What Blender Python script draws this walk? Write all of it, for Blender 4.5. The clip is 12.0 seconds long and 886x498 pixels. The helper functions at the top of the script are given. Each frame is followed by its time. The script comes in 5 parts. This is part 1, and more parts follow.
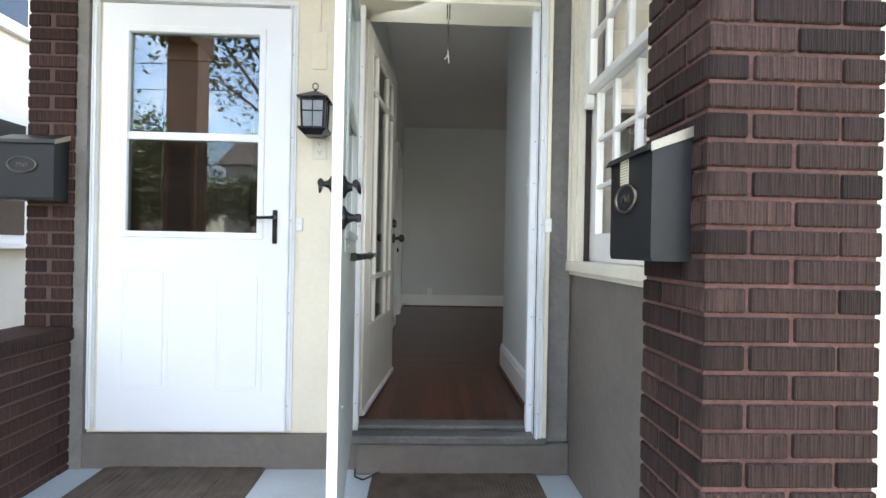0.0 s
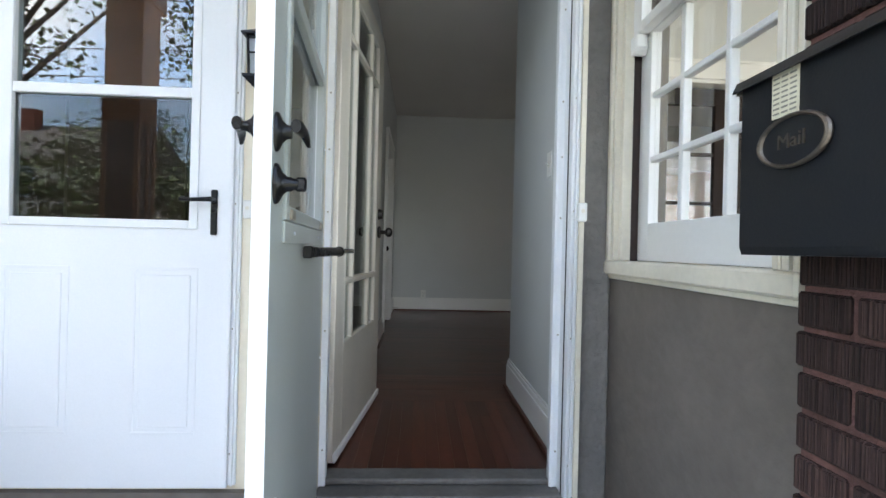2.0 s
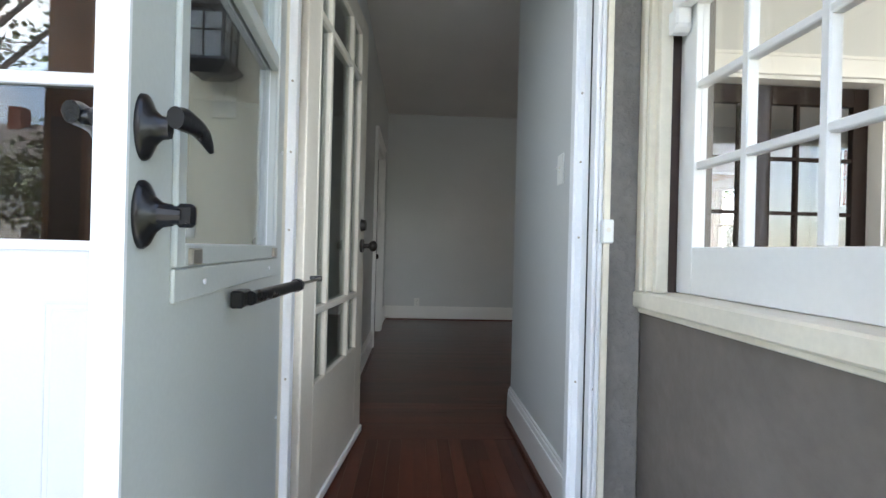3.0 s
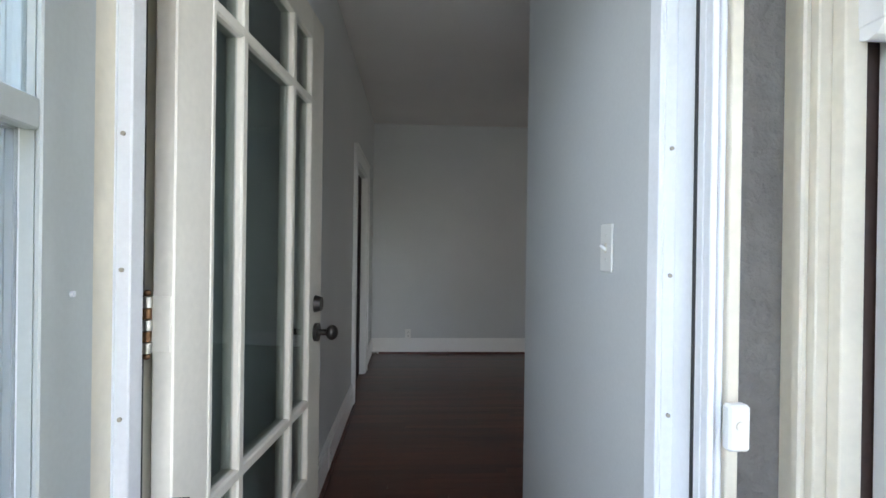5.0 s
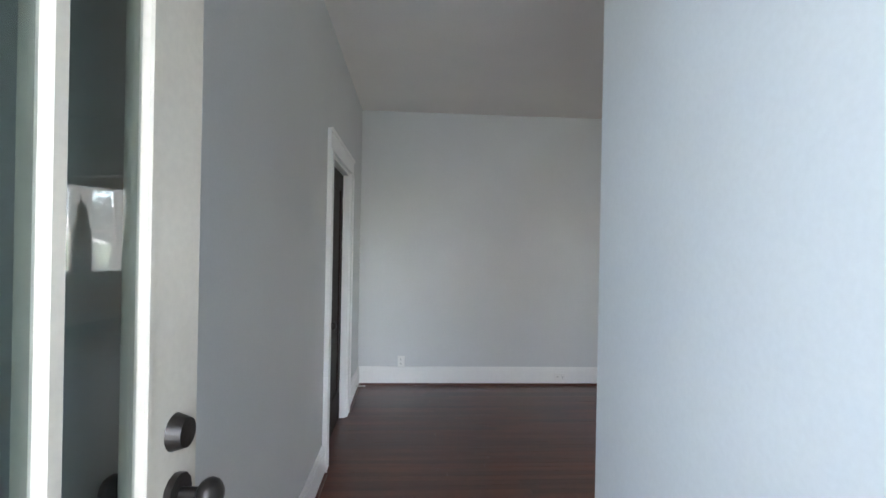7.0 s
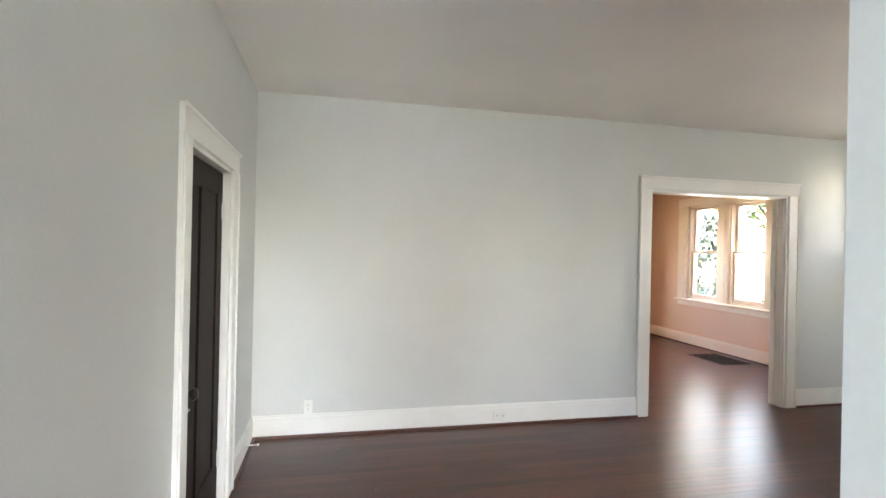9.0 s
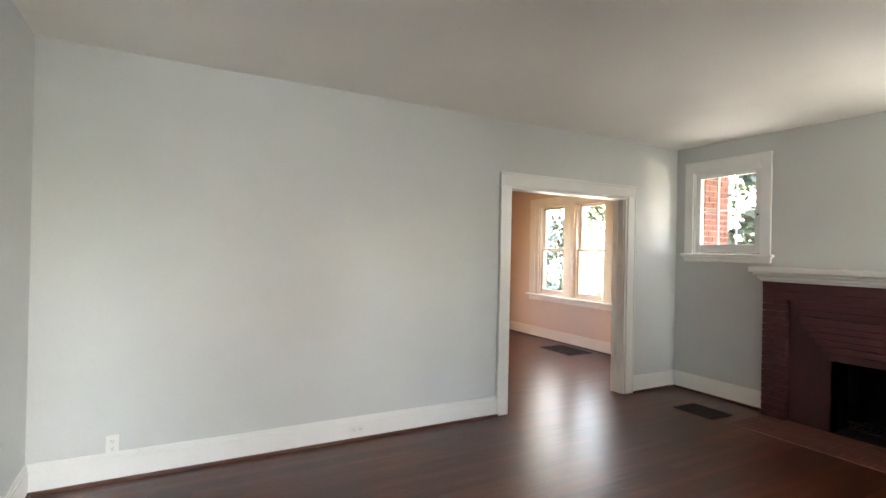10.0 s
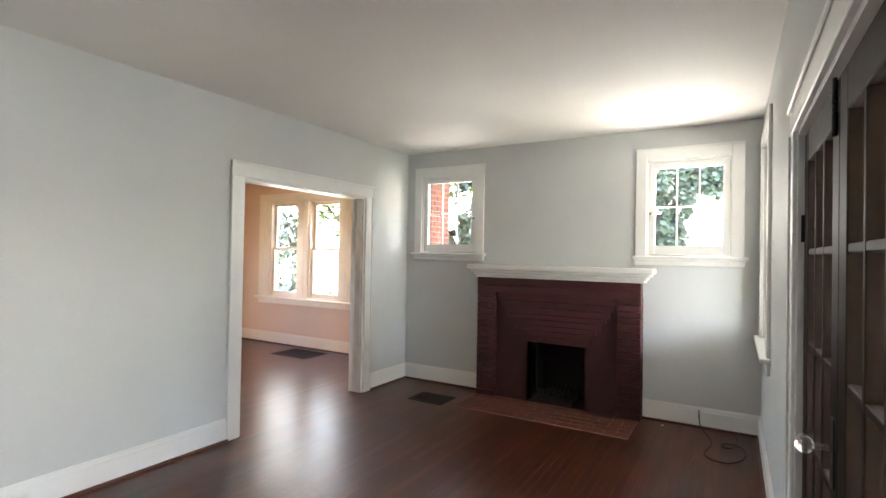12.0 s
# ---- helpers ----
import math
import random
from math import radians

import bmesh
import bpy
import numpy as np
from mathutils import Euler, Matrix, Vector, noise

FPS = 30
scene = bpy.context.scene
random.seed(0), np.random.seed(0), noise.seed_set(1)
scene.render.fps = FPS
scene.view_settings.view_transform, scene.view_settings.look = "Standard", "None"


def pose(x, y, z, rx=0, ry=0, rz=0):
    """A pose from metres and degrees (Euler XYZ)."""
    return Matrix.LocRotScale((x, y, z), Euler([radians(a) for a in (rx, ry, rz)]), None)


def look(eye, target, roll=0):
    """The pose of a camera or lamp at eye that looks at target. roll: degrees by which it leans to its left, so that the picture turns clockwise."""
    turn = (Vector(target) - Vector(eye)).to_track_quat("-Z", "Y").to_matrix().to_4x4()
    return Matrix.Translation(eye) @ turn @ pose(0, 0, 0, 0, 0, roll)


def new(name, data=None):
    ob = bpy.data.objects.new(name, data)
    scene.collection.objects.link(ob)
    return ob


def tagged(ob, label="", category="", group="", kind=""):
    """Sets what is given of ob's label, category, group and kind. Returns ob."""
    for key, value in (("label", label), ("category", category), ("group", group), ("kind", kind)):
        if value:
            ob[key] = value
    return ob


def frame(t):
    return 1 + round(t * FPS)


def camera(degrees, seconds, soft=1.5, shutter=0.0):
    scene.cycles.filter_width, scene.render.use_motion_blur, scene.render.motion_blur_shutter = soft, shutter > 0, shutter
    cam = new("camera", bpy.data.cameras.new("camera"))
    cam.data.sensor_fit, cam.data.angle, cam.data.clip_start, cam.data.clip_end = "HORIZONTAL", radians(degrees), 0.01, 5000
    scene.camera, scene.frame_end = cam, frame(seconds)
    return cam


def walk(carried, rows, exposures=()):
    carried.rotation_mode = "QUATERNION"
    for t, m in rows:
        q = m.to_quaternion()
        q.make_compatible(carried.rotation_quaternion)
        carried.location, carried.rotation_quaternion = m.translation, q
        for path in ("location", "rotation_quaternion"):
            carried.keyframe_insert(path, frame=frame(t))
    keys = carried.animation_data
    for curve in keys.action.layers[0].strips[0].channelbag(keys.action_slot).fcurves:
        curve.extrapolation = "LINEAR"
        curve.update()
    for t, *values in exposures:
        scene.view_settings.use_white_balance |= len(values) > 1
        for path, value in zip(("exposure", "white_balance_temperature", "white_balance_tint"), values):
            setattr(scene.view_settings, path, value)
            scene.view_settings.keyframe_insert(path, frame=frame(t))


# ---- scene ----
cam = camera(83.6, 12.0)
PATH = [
    (0, (0.026, -2.442, 0.878), (0.099, -0.443, 0.876), 1.1),
    (0.5, (0.025, -2.35, 0.876), (0.097, -0.352, 0.873), 1.2),
    (1, (-0.003, -2.201, 0.862), (0.081, -0.202, 0.858), 1.3),
    (1.5, (0.002, -2.033, 0.856), (0.093, -0.035, 0.855), 1.3),
    (2, (0.036, -1.836, 0.855), (0.133, 0.161, 0.856), 1.4),
    (2.5, (0.062, -1.672, 0.874), (0.166, 0.326, 0.874), 1.4),
    (3, (0.068, -1.482, 0.936), (0.182, 0.514, 0.936), 1.4),
    (3.2, (0.073, -1.422, 0.985), (0.189, 0.575, 0.987), 1.3),
    (4.8, (0.15, -0.891, 1.212), (0.274, 1.105, 1.207), 0.8),
    (5, (0.139, -0.804, 1.245), (0.266, 1.192, 1.24), 0.8),
    (5.5, (0.148, -0.607, 1.314), (0.272, 1.389, 1.31), 0.8),
    (6, (0.174, -0.359, 1.319), (0.301, 1.637, 1.313), 0.9),
    (6.5, (0.181, -0.094, 1.327), (0.309, 1.902, 1.323), 1.0),
    (7, (0.183, 0.127, 1.35), (0.313, 2.123, 1.348), 1.1),
    (7.2, (0.185, 0.205, 1.341), (0.325, 2.2, 1.346), 1.1),
    (8.8, (0.278, 0.897, 1.506), (0.605, 2.87, 1.503), 1.3),
    (9, (0.279, 0.979, 1.492), (0.711, 2.931, 1.495), 1.2),
    (9.5, (0.339, 1.166, 1.472), (1.039, 3.039, 1.477), 1.2),
    (10, (0.418, 1.327, 1.48), (1.375, 3.083, 1.488), 1.2),
    (10.5, (0.476, 1.441, 1.489), (1.688, 3.031, 1.505), 1.1),
    (11, (0.493, 1.529, 1.5), (1.953, 2.895, 1.52), 1.1),
    (11.5, (0.502, 1.567, 1.503), (2.136, 2.72, 1.525), 1.1),
    (12, (0.506, 1.606, 1.491), (2.23, 2.619, 1.513), 1.0),
]
walk(cam, [(t, look(eye, target, roll)) for t, eye, target, roll in PATH],
     [(0, 3.08, 6700, 10), (0.8, 3.06, 6700, 10), (2, 2.85, 6500, 10), (2.5, 2.95, 6500, 10), (3.2, 3.25, 6500, 11), (5, 3.4, 6300, 12), (5.5, 3.65, 6250, 12), (7, 4.67, 6100, 12), (9, 5.6, 6800, 11), (10, 5.4, 6850, 10), (12, 5.52, 6650, 10)])

# ---- world, sun, exposure ----
world = bpy.data.worlds.new("sky")
scene.world = world
world.use_nodes = True
wn, wl = world.node_tree.nodes, world.node_tree.links
sky = wn.new("ShaderNodeTexSky")
sky.sky_type, sky.sun_disc = "NISHITA", False
sky.sun_elevation, sky.sun_rotation = radians(61), radians(-75)
tcw, cloud, mask, grey, mixc = (wn.new(k) for k in ("ShaderNodeTexCoord", "ShaderNodeTexNoise", "ShaderNodeMapRange", "ShaderNodeRGBToBW", "ShaderNodeMix"))
cloud.inputs["Scale"].default_value, cloud.inputs["Detail"].default_value = 2.6, 7
mask.inputs["From Min"].default_value, mask.inputs["From Max"].default_value = 0.46, 0.66
boost = wn.new("ShaderNodeMath")
boost.operation = "MULTIPLY"
boost.inputs[1].default_value = 1.9
mixc.data_type = "RGBA"
wl.new(tcw.outputs["Generated"], cloud.inputs["Vector"])
wl.new(cloud.outputs["Fac"], mask.inputs["Value"])
wl.new(sky.outputs[0], grey.inputs[0])
wl.new(grey.outputs[0], boost.inputs[0])
wl.new(mask.outputs[0], mixc.inputs[0])
wl.new(sky.outputs[0], mixc.inputs[6])
wl.new(boost.outputs[0], mixc.inputs[7])
wl.new(mixc.outputs[2], wn["Background"].inputs[0])
wn["Background"].inputs[1].default_value = 0.15
SUN_FROM = Vector((-0.47, 0.125, 0.875))
sun = new("sun", bpy.data.lights.new("sun", "SUN"))
sun.data.energy, sun.data.angle, sun.data.color = 4.5, radians(0.5), (1.0, 0.95, 0.87)
sun.matrix_world = look(SUN_FROM * 30, (0, 0, 0))


def daylight_lamp(x, y, z, tx, ty, tz, w, h, power, color=(1.0, 0.96, 0.90), spread=180):
    """An area lamp added in an opening for the daylight that comes in there."""
    ob = new("daylight_lamp", bpy.data.lights.new("daylight_lamp", "AREA"))
    ob.data.shape, ob.data.size, ob.data.size_y = "RECTANGLE", w, h
    ob.data.energy, ob.data.color, ob.data.spread = power, color, radians(spread)
    ob.matrix_world = look((x, y, z), (tx, ty, tz))
    return ob


daylight_lamp(3.25, -1.0, 1.5, 3.6, 4.0, 1.75, 3.8, 1.3, 5.2)
daylight_lamp(5.60, 1.98, 1.97, 3.9, 2.5, 3.1, 0.6, 0.8, 0.50, spread=125)
daylight_lamp(5.60, 4.44, 1.97, 4.0, 3.2, 2.7, 0.5, 0.8, 0.16, spread=125)
daylight_lamp(6.24, 7.0, 1.55, 3.0, 6.0, 1.2, 2.2, 1.4, 1.4)
# Added lamp in the open entrance, turned to brighten the hall's east wall.
daylight_lamp(-0.10, -0.07, 1.30, 0.62, 0.95, 1.2, 0.40, 1.5, 0.50, (0.80, 0.90, 1.0))


# ---- materials ----
def mat(name, color, rough=0.6, vary=0.12, scale=3.0, fine=60.0, bump=0.15, metal=0.0, spec=0.5, dist=0.004, coat=0.0):
    """A painted or solid surface with broad stains, fine grain and a little relief."""
    m = bpy.data.materials.new(name)
    m.use_nodes = True
    n, l = m.node_tree.nodes, m.node_tree.links
    b = n["Principled BSDF"]
    geo = n.new("ShaderNodeTexCoord")
    big, small = n.new("ShaderNodeTexNoise"), n.new("ShaderNodeTexNoise")
    big.inputs["Scale"].default_value, big.inputs["Detail"].default_value = scale, 5
    small.inputs["Scale"].default_value, small.inputs["Detail"].default_value = fine, 4
    l.new(geo.outputs["Object"], big.inputs["Vector"])
    l.new(geo.outputs["Object"], small.inputs["Vector"])
    ramp = n.new("ShaderNodeMapRange")
    ramp.inputs["From Min"].default_value, ramp.inputs["From Max"].default_value = 0.3, 0.7
    ramp.inputs["To Min"].default_value, ramp.inputs["To Max"].default_value = 1 - vary, 1 + vary * 0.6
    l.new(big.outputs["Fac"], ramp.inputs["Value"])
    grain = n.new("ShaderNodeMapRange")
    grain.inputs["From Min"].default_value, grain.inputs["From Max"].default_value = 0.3, 0.7
    grain.inputs["To Min"].default_value, grain.inputs["To Max"].default_value = 1 - vary * 0.5, 1 + vary * 0.4
    l.new(small.outputs["Fac"], grain.inputs["Value"])
    mul = n.new("ShaderNodeMath")
    mul.operation = "MULTIPLY"
    l.new(ramp.outputs[0], mul.inputs[0])
    l.new(grain.outputs[0], mul.inputs[1])
    scale_c = n.new("ShaderNodeVectorMath")
    scale_c.operation = "SCALE"
    scale_c.inputs[0].default_value = color
    l.new(mul.outputs[0], scale_c.inputs["Scale"])
    l.new(scale_c.outputs[0], b.inputs["Base Color"])
    rr = n.new("ShaderNodeMapRange")
    rr.inputs["To Min"].default_value, rr.inputs["To Max"].default_value = rough * 0.85, min(1, rough * 1.12)
    l.new(big.outputs["Fac"], rr.inputs["Value"])
    l.new(rr.outputs[0], b.inputs["Roughness"])
    b.inputs["Metallic"].default_value = metal
    b.inputs["Specular IOR Level"].default_value = spec
    b.inputs["Coat Weight"].default_value = coat
    if bump:
        bp = n.new("ShaderNodeBump")
        bp.inputs["Strength"].default_value, bp.inputs["Distance"].default_value = bump, dist
        l.new(small.outputs["Fac"], bp.inputs["Height"])
        l.new(bp.outputs[0], b.inputs["Normal"])
    return m


def by_random(m, low=0.7, high=1.25, island=False):
    """Vary the base colour of m from piece to piece."""
    n, l = m.node_tree.nodes, m.node_tree.links
    b = n["Principled BSDF"]
    src = b.inputs["Base Color"].links[0].from_socket
    info = n.new("ShaderNodeNewGeometry" if island else "ShaderNodeObjectInfo")
    r = n.new("ShaderNodeMapRange")
    r.inputs["To Min"].default_value, r.inputs["To Max"].default_value = low, high
    l.new(info.outputs["Random Per Island" if island else "Random"], r.inputs["Value"])
    s = n.new("ShaderNodeVectorMath")
    s.operation = "SCALE"
    l.new(src, s.inputs[0])
    l.new(r.outputs[0], s.inputs["Scale"])
    l.new(s.outputs[0], b.inputs["Base Color"])
    return m


def glass_mat(name, tint=(1, 1, 1), rough=0.0, shade=1.0, gloss_min=0.045):
    """Thin window glass: clear, with a real reflection that grows at grazing angles."""
    m = bpy.data.materials.new(name)
    m.use_nodes = True
    n, l = m.node_tree.nodes, m.node_tree.links
    n.remove(n["Principled BSDF"])
    clear, gloss, mix, fr = (n.new("ShaderNodeBsdf" + k) if k in ("Transparent", "Glossy") else n.new(k) for k in
                             ("Transparent", "Glossy", "ShaderNodeMixShader", "ShaderNodeLayerWeight"))
    clear.inputs[0].default_value = (*[c * shade for c in tint], 1)
    gloss.inputs["Roughness"].default_value = rough
    fr.inputs[0].default_value = 0.5
    fifth, share = n.new("ShaderNodeMath"), n.new("ShaderNodeMapRange")
    fifth.operation = "POWER"
    fifth.inputs[1].default_value = 5.0
    l.new(fr.outputs["Facing"], fifth.inputs[0])
    l.new(fifth.outputs[0], share.inputs["Value"])
    share.inputs["To Min"].default_value, share.inputs["To Max"].default_value = gloss_min, 1.0
    l.new(share.outputs[0], mix.inputs[0])
    l.new(clear.outputs[0], mix.inputs[1])
    l.new(gloss.outputs[0], mix.inputs[2])
    l.new(mix.outputs[0], n["Material Output"].inputs[0])
    return m


def wood_floor_mat(name, island, along):
    m = mat(name, (0.078, 0.0220, 0.0112), 0.30, 0.25, 1.2, 25, 0.0, spec=0.45)
    by_random(m, 0.68, 1.34, island)
    n, l = m.node_tree.nodes, m.node_tree.links
    tc = n.new("ShaderNodeTexCoord")
    mp = n.new("ShaderNodeMapping")
    mp.inputs["Scale"].default_value = (1.2, 14, 1) if along == "x" else (14, 1.2, 1)
    wv = n.new("ShaderNodeTexNoise")
    wv.inputs["Scale"].default_value, wv.inputs["Detail"].default_value = 2.2, 6
    l.new(tc.outputs["Object"], mp.inputs[0])
    l.new(mp.outputs[0], wv.inputs["Vector"])
    b = n["Principled BSDF"]
    src = b.inputs["Base Color"].links[0].from_socket
    r = n.new("ShaderNodeMapRange")
    r.inputs["From Min"].default_value, r.inputs["From Max"].default_value = 0.3, 0.7
    r.inputs["To Min"].default_value, r.inputs["To Max"].default_value = 0.78, 1.24
    l.new(wv.outputs["Fac"], r.inputs["Value"])
    s = n.new("ShaderNodeVectorMath")
    s.operation = "SCALE"
    l.new(src, s.inputs[0])
    l.new(r.outputs[0], s.inputs["Scale"])
    l.new(s.outputs[0], b.inputs["Base Color"])
    # worn finish: long shallow waves and cupped boards that break up the reflections
    wave, relief = n.new("ShaderNodeTexNoise"), n.new("ShaderNodeBump")
    wave.inputs["Scale"].default_value, wave.inputs["Detail"].default_value = 0.9, 2
    l.new(mp.outputs[0], wave.inputs["Vector"])
    relief.inputs["Strength"].default_value, relief.inputs["Distance"].default_value = 0.3, 0.0016
    l.new(wave.outputs["Fac"], relief.inputs["Height"])
    l.new(relief.outputs[0], b.inputs["Normal"])
    return m


def brick_mat(name, color, groove=True, low=0.6, high=1.35):
    """Wire-cut face brick: fine upright scratches, colour from brick to brick."""
    m = by_random(mat(name, color, 0.85, 0.3, 6, 90, 0.5, spec=0.25, dist=0.003), low, high)
    if groove:
        n, l = m.node_tree.nodes, m.node_tree.links
        tc = n.new("ShaderNodeTexCoord")
        mp = n.new("ShaderNodeMapping")
        mp.inputs["Scale"].default_value = (190, 190, 4)
        nz = n.new("ShaderNodeTexNoise")
        nz.inputs["Scale"].default_value, nz.inputs["Detail"].default_value = 1.0, 2
        l.new(tc.outputs["Object"], mp.inputs[0])
        l.new(mp.outputs[0], nz.inputs["Vector"])
        bp = n.new("ShaderNodeBump")
        bp.inputs["Strength"].default_value, bp.inputs["Distance"].default_value = 1.0, 0.009
        l.new(nz.outputs["Fac"], bp.inputs["Height"])
        old = n["Principled BSDF"].inputs["Normal"].links[0].from_socket
        l.new(old, bp.inputs["Normal"])
        l.new(bp.outputs[0], n["Principled BSDF"].inputs["Normal"])
        src = n["Principled BSDF"].inputs["Base Color"].links[0].from_socket
        r = n.new("ShaderNodeMapRange")
        r.inputs["From Min"].default_value, r.inputs["From Max"].default_value = 0.35, 0.6
        r.inputs["To Min"].default_value, r.inputs["To Max"].default_value = 0.42, 1.2
        l.new(nz.outputs["Fac"], r.inputs["Value"])
        s = n.new("ShaderNodeVectorMath")
        s.operation = "SCALE"
        l.new(src, s.inputs[0])
        l.new(r.outputs[0], s.inputs["Scale"])
        l.new(s.outputs[0], n["Principled BSDF"].inputs["Base Color"])
    return m


M_WALL = mat("pale_grey_wall_paint", (0.60, 0.615, 0.61), 0.68, 0.045, 1.2, 120, 0.03, spec=0.3, dist=0.002)
M_CEIL = mat("off_white_ceiling_paint", (0.82, 0.795, 0.76), 0.8, 0.05, 1.0, 90, 0.1, dist=0.002)
M_PEACH = mat("peach_wall_paint", (0.69, 0.45, 0.305), 0.6, 0.05, 1.2, 120, 0.06, dist=0.002)
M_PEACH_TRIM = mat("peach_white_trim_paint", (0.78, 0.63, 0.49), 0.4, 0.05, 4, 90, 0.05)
M_TRIM = mat("white_trim_paint", (0.80, 0.80, 0.78), 0.35, 0.03, 3, 60, 0.03, dist=0.002)
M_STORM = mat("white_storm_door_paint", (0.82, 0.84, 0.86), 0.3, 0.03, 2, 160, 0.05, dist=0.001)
# Inside of the white storm door, its shade put into a greyer colour.
M_STORM_IN = mat("shaded_grey_storm_inside", (0.50, 0.535, 0.52), 0.4, 0.06, 3, 120, 0.05)
M_ALU = mat("white_aluminium_frame", (0.80, 0.82, 0.84), 0.35, 0.05, 6, 120, 0.05)
M_CREAM = mat("cream_stucco_paint", (0.78, 0.72, 0.58), 0.75, 0.06, 3, 45, 0.35)
M_CREAM_TRIM = mat("cream_trim_paint", (0.74, 0.69, 0.57), 0.45, 0.08, 5, 60, 0.15)
M_CREAM_DOOR = mat("cream_door_paint", (0.60, 0.56, 0.48), 0.4, 0.08, 4, 60, 0.1)
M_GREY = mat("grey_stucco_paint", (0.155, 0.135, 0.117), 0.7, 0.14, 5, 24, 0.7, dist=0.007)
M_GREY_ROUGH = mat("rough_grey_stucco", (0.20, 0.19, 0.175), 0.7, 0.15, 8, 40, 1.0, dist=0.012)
M_PORCH = mat("pale_blue_grey_porch_paint", (0.42, 0.47, 0.50), 0.5, 0.12, 3, 60, 0.15)
M_THRESHOLD = mat("dark_grey_threshold_paint", (0.13, 0.125, 0.12), 0.55, 0.3, 6, 50, 0.3)
M_STEP = mat("grey_concrete_step", (0.33, 0.33, 0.32), 0.7, 0.18, 4, 50, 0.3)
M_FLOOR = wood_floor_mat("dark_stained_oak", True, "x")
M_BOARD = wood_floor_mat("dark_stained_oak_board", False, "x")
M_BOARD_Y = wood_floor_mat("dark_stained_oak_hall_board", False, "y")
M_SHOE = mat("dark_stained_shoe_moulding", (0.10, 0.035, 0.022), 0.4, 0.2, 5, 60, 0.1)
M_DARKDOOR = mat("dark_walnut_door_varnish", (0.022, 0.013, 0.010), 0.6, 0.25, 5, 50, 0.1, spec=0.12)
M_BLACK = mat("black_hardware_enamel", (0.008, 0.008, 0.009), 0.28, 0.15, 10, 120, 0.1, spec=0.3)
M_BRONZE = mat("oil_rubbed_bronze", (0.03, 0.026, 0.023), 0.35, 0.2, 10, 120, 0.1, metal=0.6)
M_CHROME = mat("worn_nickel", (0.55, 0.54, 0.5), 0.3, 0.2, 12, 120, 0.05, metal=1.0)
M_BRASS = mat("worn_brown_brass", (0.20, 0.11, 0.055), 0.4, 0.3, 14, 120, 0.1, metal=0.8)
M_BRICK = brick_mat("wire_cut_red_brown_brick", (0.043, 0.0245, 0.0215), True, 0.5, 1.65)
M_BRICK2 = brick_mat("dark_red_brown_brick", (0.054, 0.028, 0.0235))
M_MORTAR = mat("pink_grey_mortar", (0.125, 0.060, 0.052), 0.9, 0.4, 9, 70, 1.0, dist=0.008)
M_MORTAR2 = mat("dark_brown_mortar", (0.10, 0.06, 0.05), 0.9, 0.2, 8, 80, 0.6)
M_MAROON = by_random(mat("maroon_painted_brick", (0.060, 0.0125, 0.0135), 0.45, 0.2, 8, 60, 0.5, dist=0.004), 0.85, 1.15)
M_MAROON_J = mat("maroon_painted_joint", (0.048, 0.010, 0.011), 0.6, 0.2, 8, 60, 0.4)
M_TILE = by_random(mat("red_clay_hearth_tile", (0.13, 0.042, 0.030), 0.5, 0.25, 8, 60, 0.3), 0.75, 1.25)
M_GROUT = mat("pale_hearth_grout", (0.38, 0.28, 0.24), 0.9, 0.2, 10, 80, 0.4)
M_SOOT = mat("sooty_firebox_brick", (0.012, 0.010, 0.009), 0.9, 0.3, 8, 60, 0.5)
M_IRON = mat("cast_iron", (0.02, 0.019, 0.018), 0.5, 0.3, 12, 90, 0.4, metal=0.5)
M_MAILBOX = mat("charcoal_powder_coat", (0.0075, 0.009, 0.012), 0.42, 0.12, 8, 200, 0.1)
M_PEWTER = mat("aged_pewter", (0.20, 0.175, 0.145), 0.45, 0.25, 20, 150, 0.2, metal=0.9)
M_STEEL = mat("brushed_steel_edge", (0.42, 0.39, 0.33), 0.4, 0.15, 20, 150, 0.1, metal=0.8)
M_MAT = mat("brown_coir_mat", (0.12, 0.092, 0.068), 0.95, 0.4, 10, 160, 1.0, dist=0.01)
M_PLASTIC = mat("white_plastic_plate", (0.78, 0.78, 0.75), 0.35, 0.03, 8, 100, 0.0)
M_IVORY = mat("ivory_plastic_plate", (0.74, 0.70, 0.60), 0.4, 0.03, 8, 100, 0.0)
M_SLOT = mat("dark_slot", (0.02, 0.02, 0.02), 0.6, 0.05, 8, 80, 0.0)
M_REG = mat("dark_brown_steel_grille", (0.02, 0.014, 0.012), 0.5, 0.2, 10, 90, 0.2, metal=0.4)
M_CORD = mat("black_rubber_cord", (0.015, 0.014, 0.014), 0.5, 0.1, 10, 90, 0.0)
M_PAPER = mat("printed_notice_card", (0.70, 0.66, 0.50), 0.8, 0.05, 8, 100, 0.0)
M_INK = mat("grey_print", (0.25, 0.24, 0.20), 0.8, 0.05, 8, 100, 0.0)
M_JAMB = mat("dark_brown_sash_channel", (0.05, 0.03, 0.025), 0.5, 0.3, 10, 60, 0.2)
M_WOOD_PORCH = mat("orange_brown_porch_timber", (0.42, 0.18, 0.065), 0.5, 0.25, 4, 50, 0.2)
M_WOOD_DARK = mat("dark_brown_porch_timber", (0.06, 0.035, 0.025), 0.5, 0.25, 4, 50, 0.2)
M_GLASS = glass_mat("window_glass")
M_SCREENGLASS = glass_mat("screened_storm_glass", (0.7, 0.72, 0.72), 0.0, 0.9, 0.05)
M_STORMGLASS = glass_mat("dark_storm_glass", (0.9, 0.95, 0.95), 0.0, 0.9, 0.12)
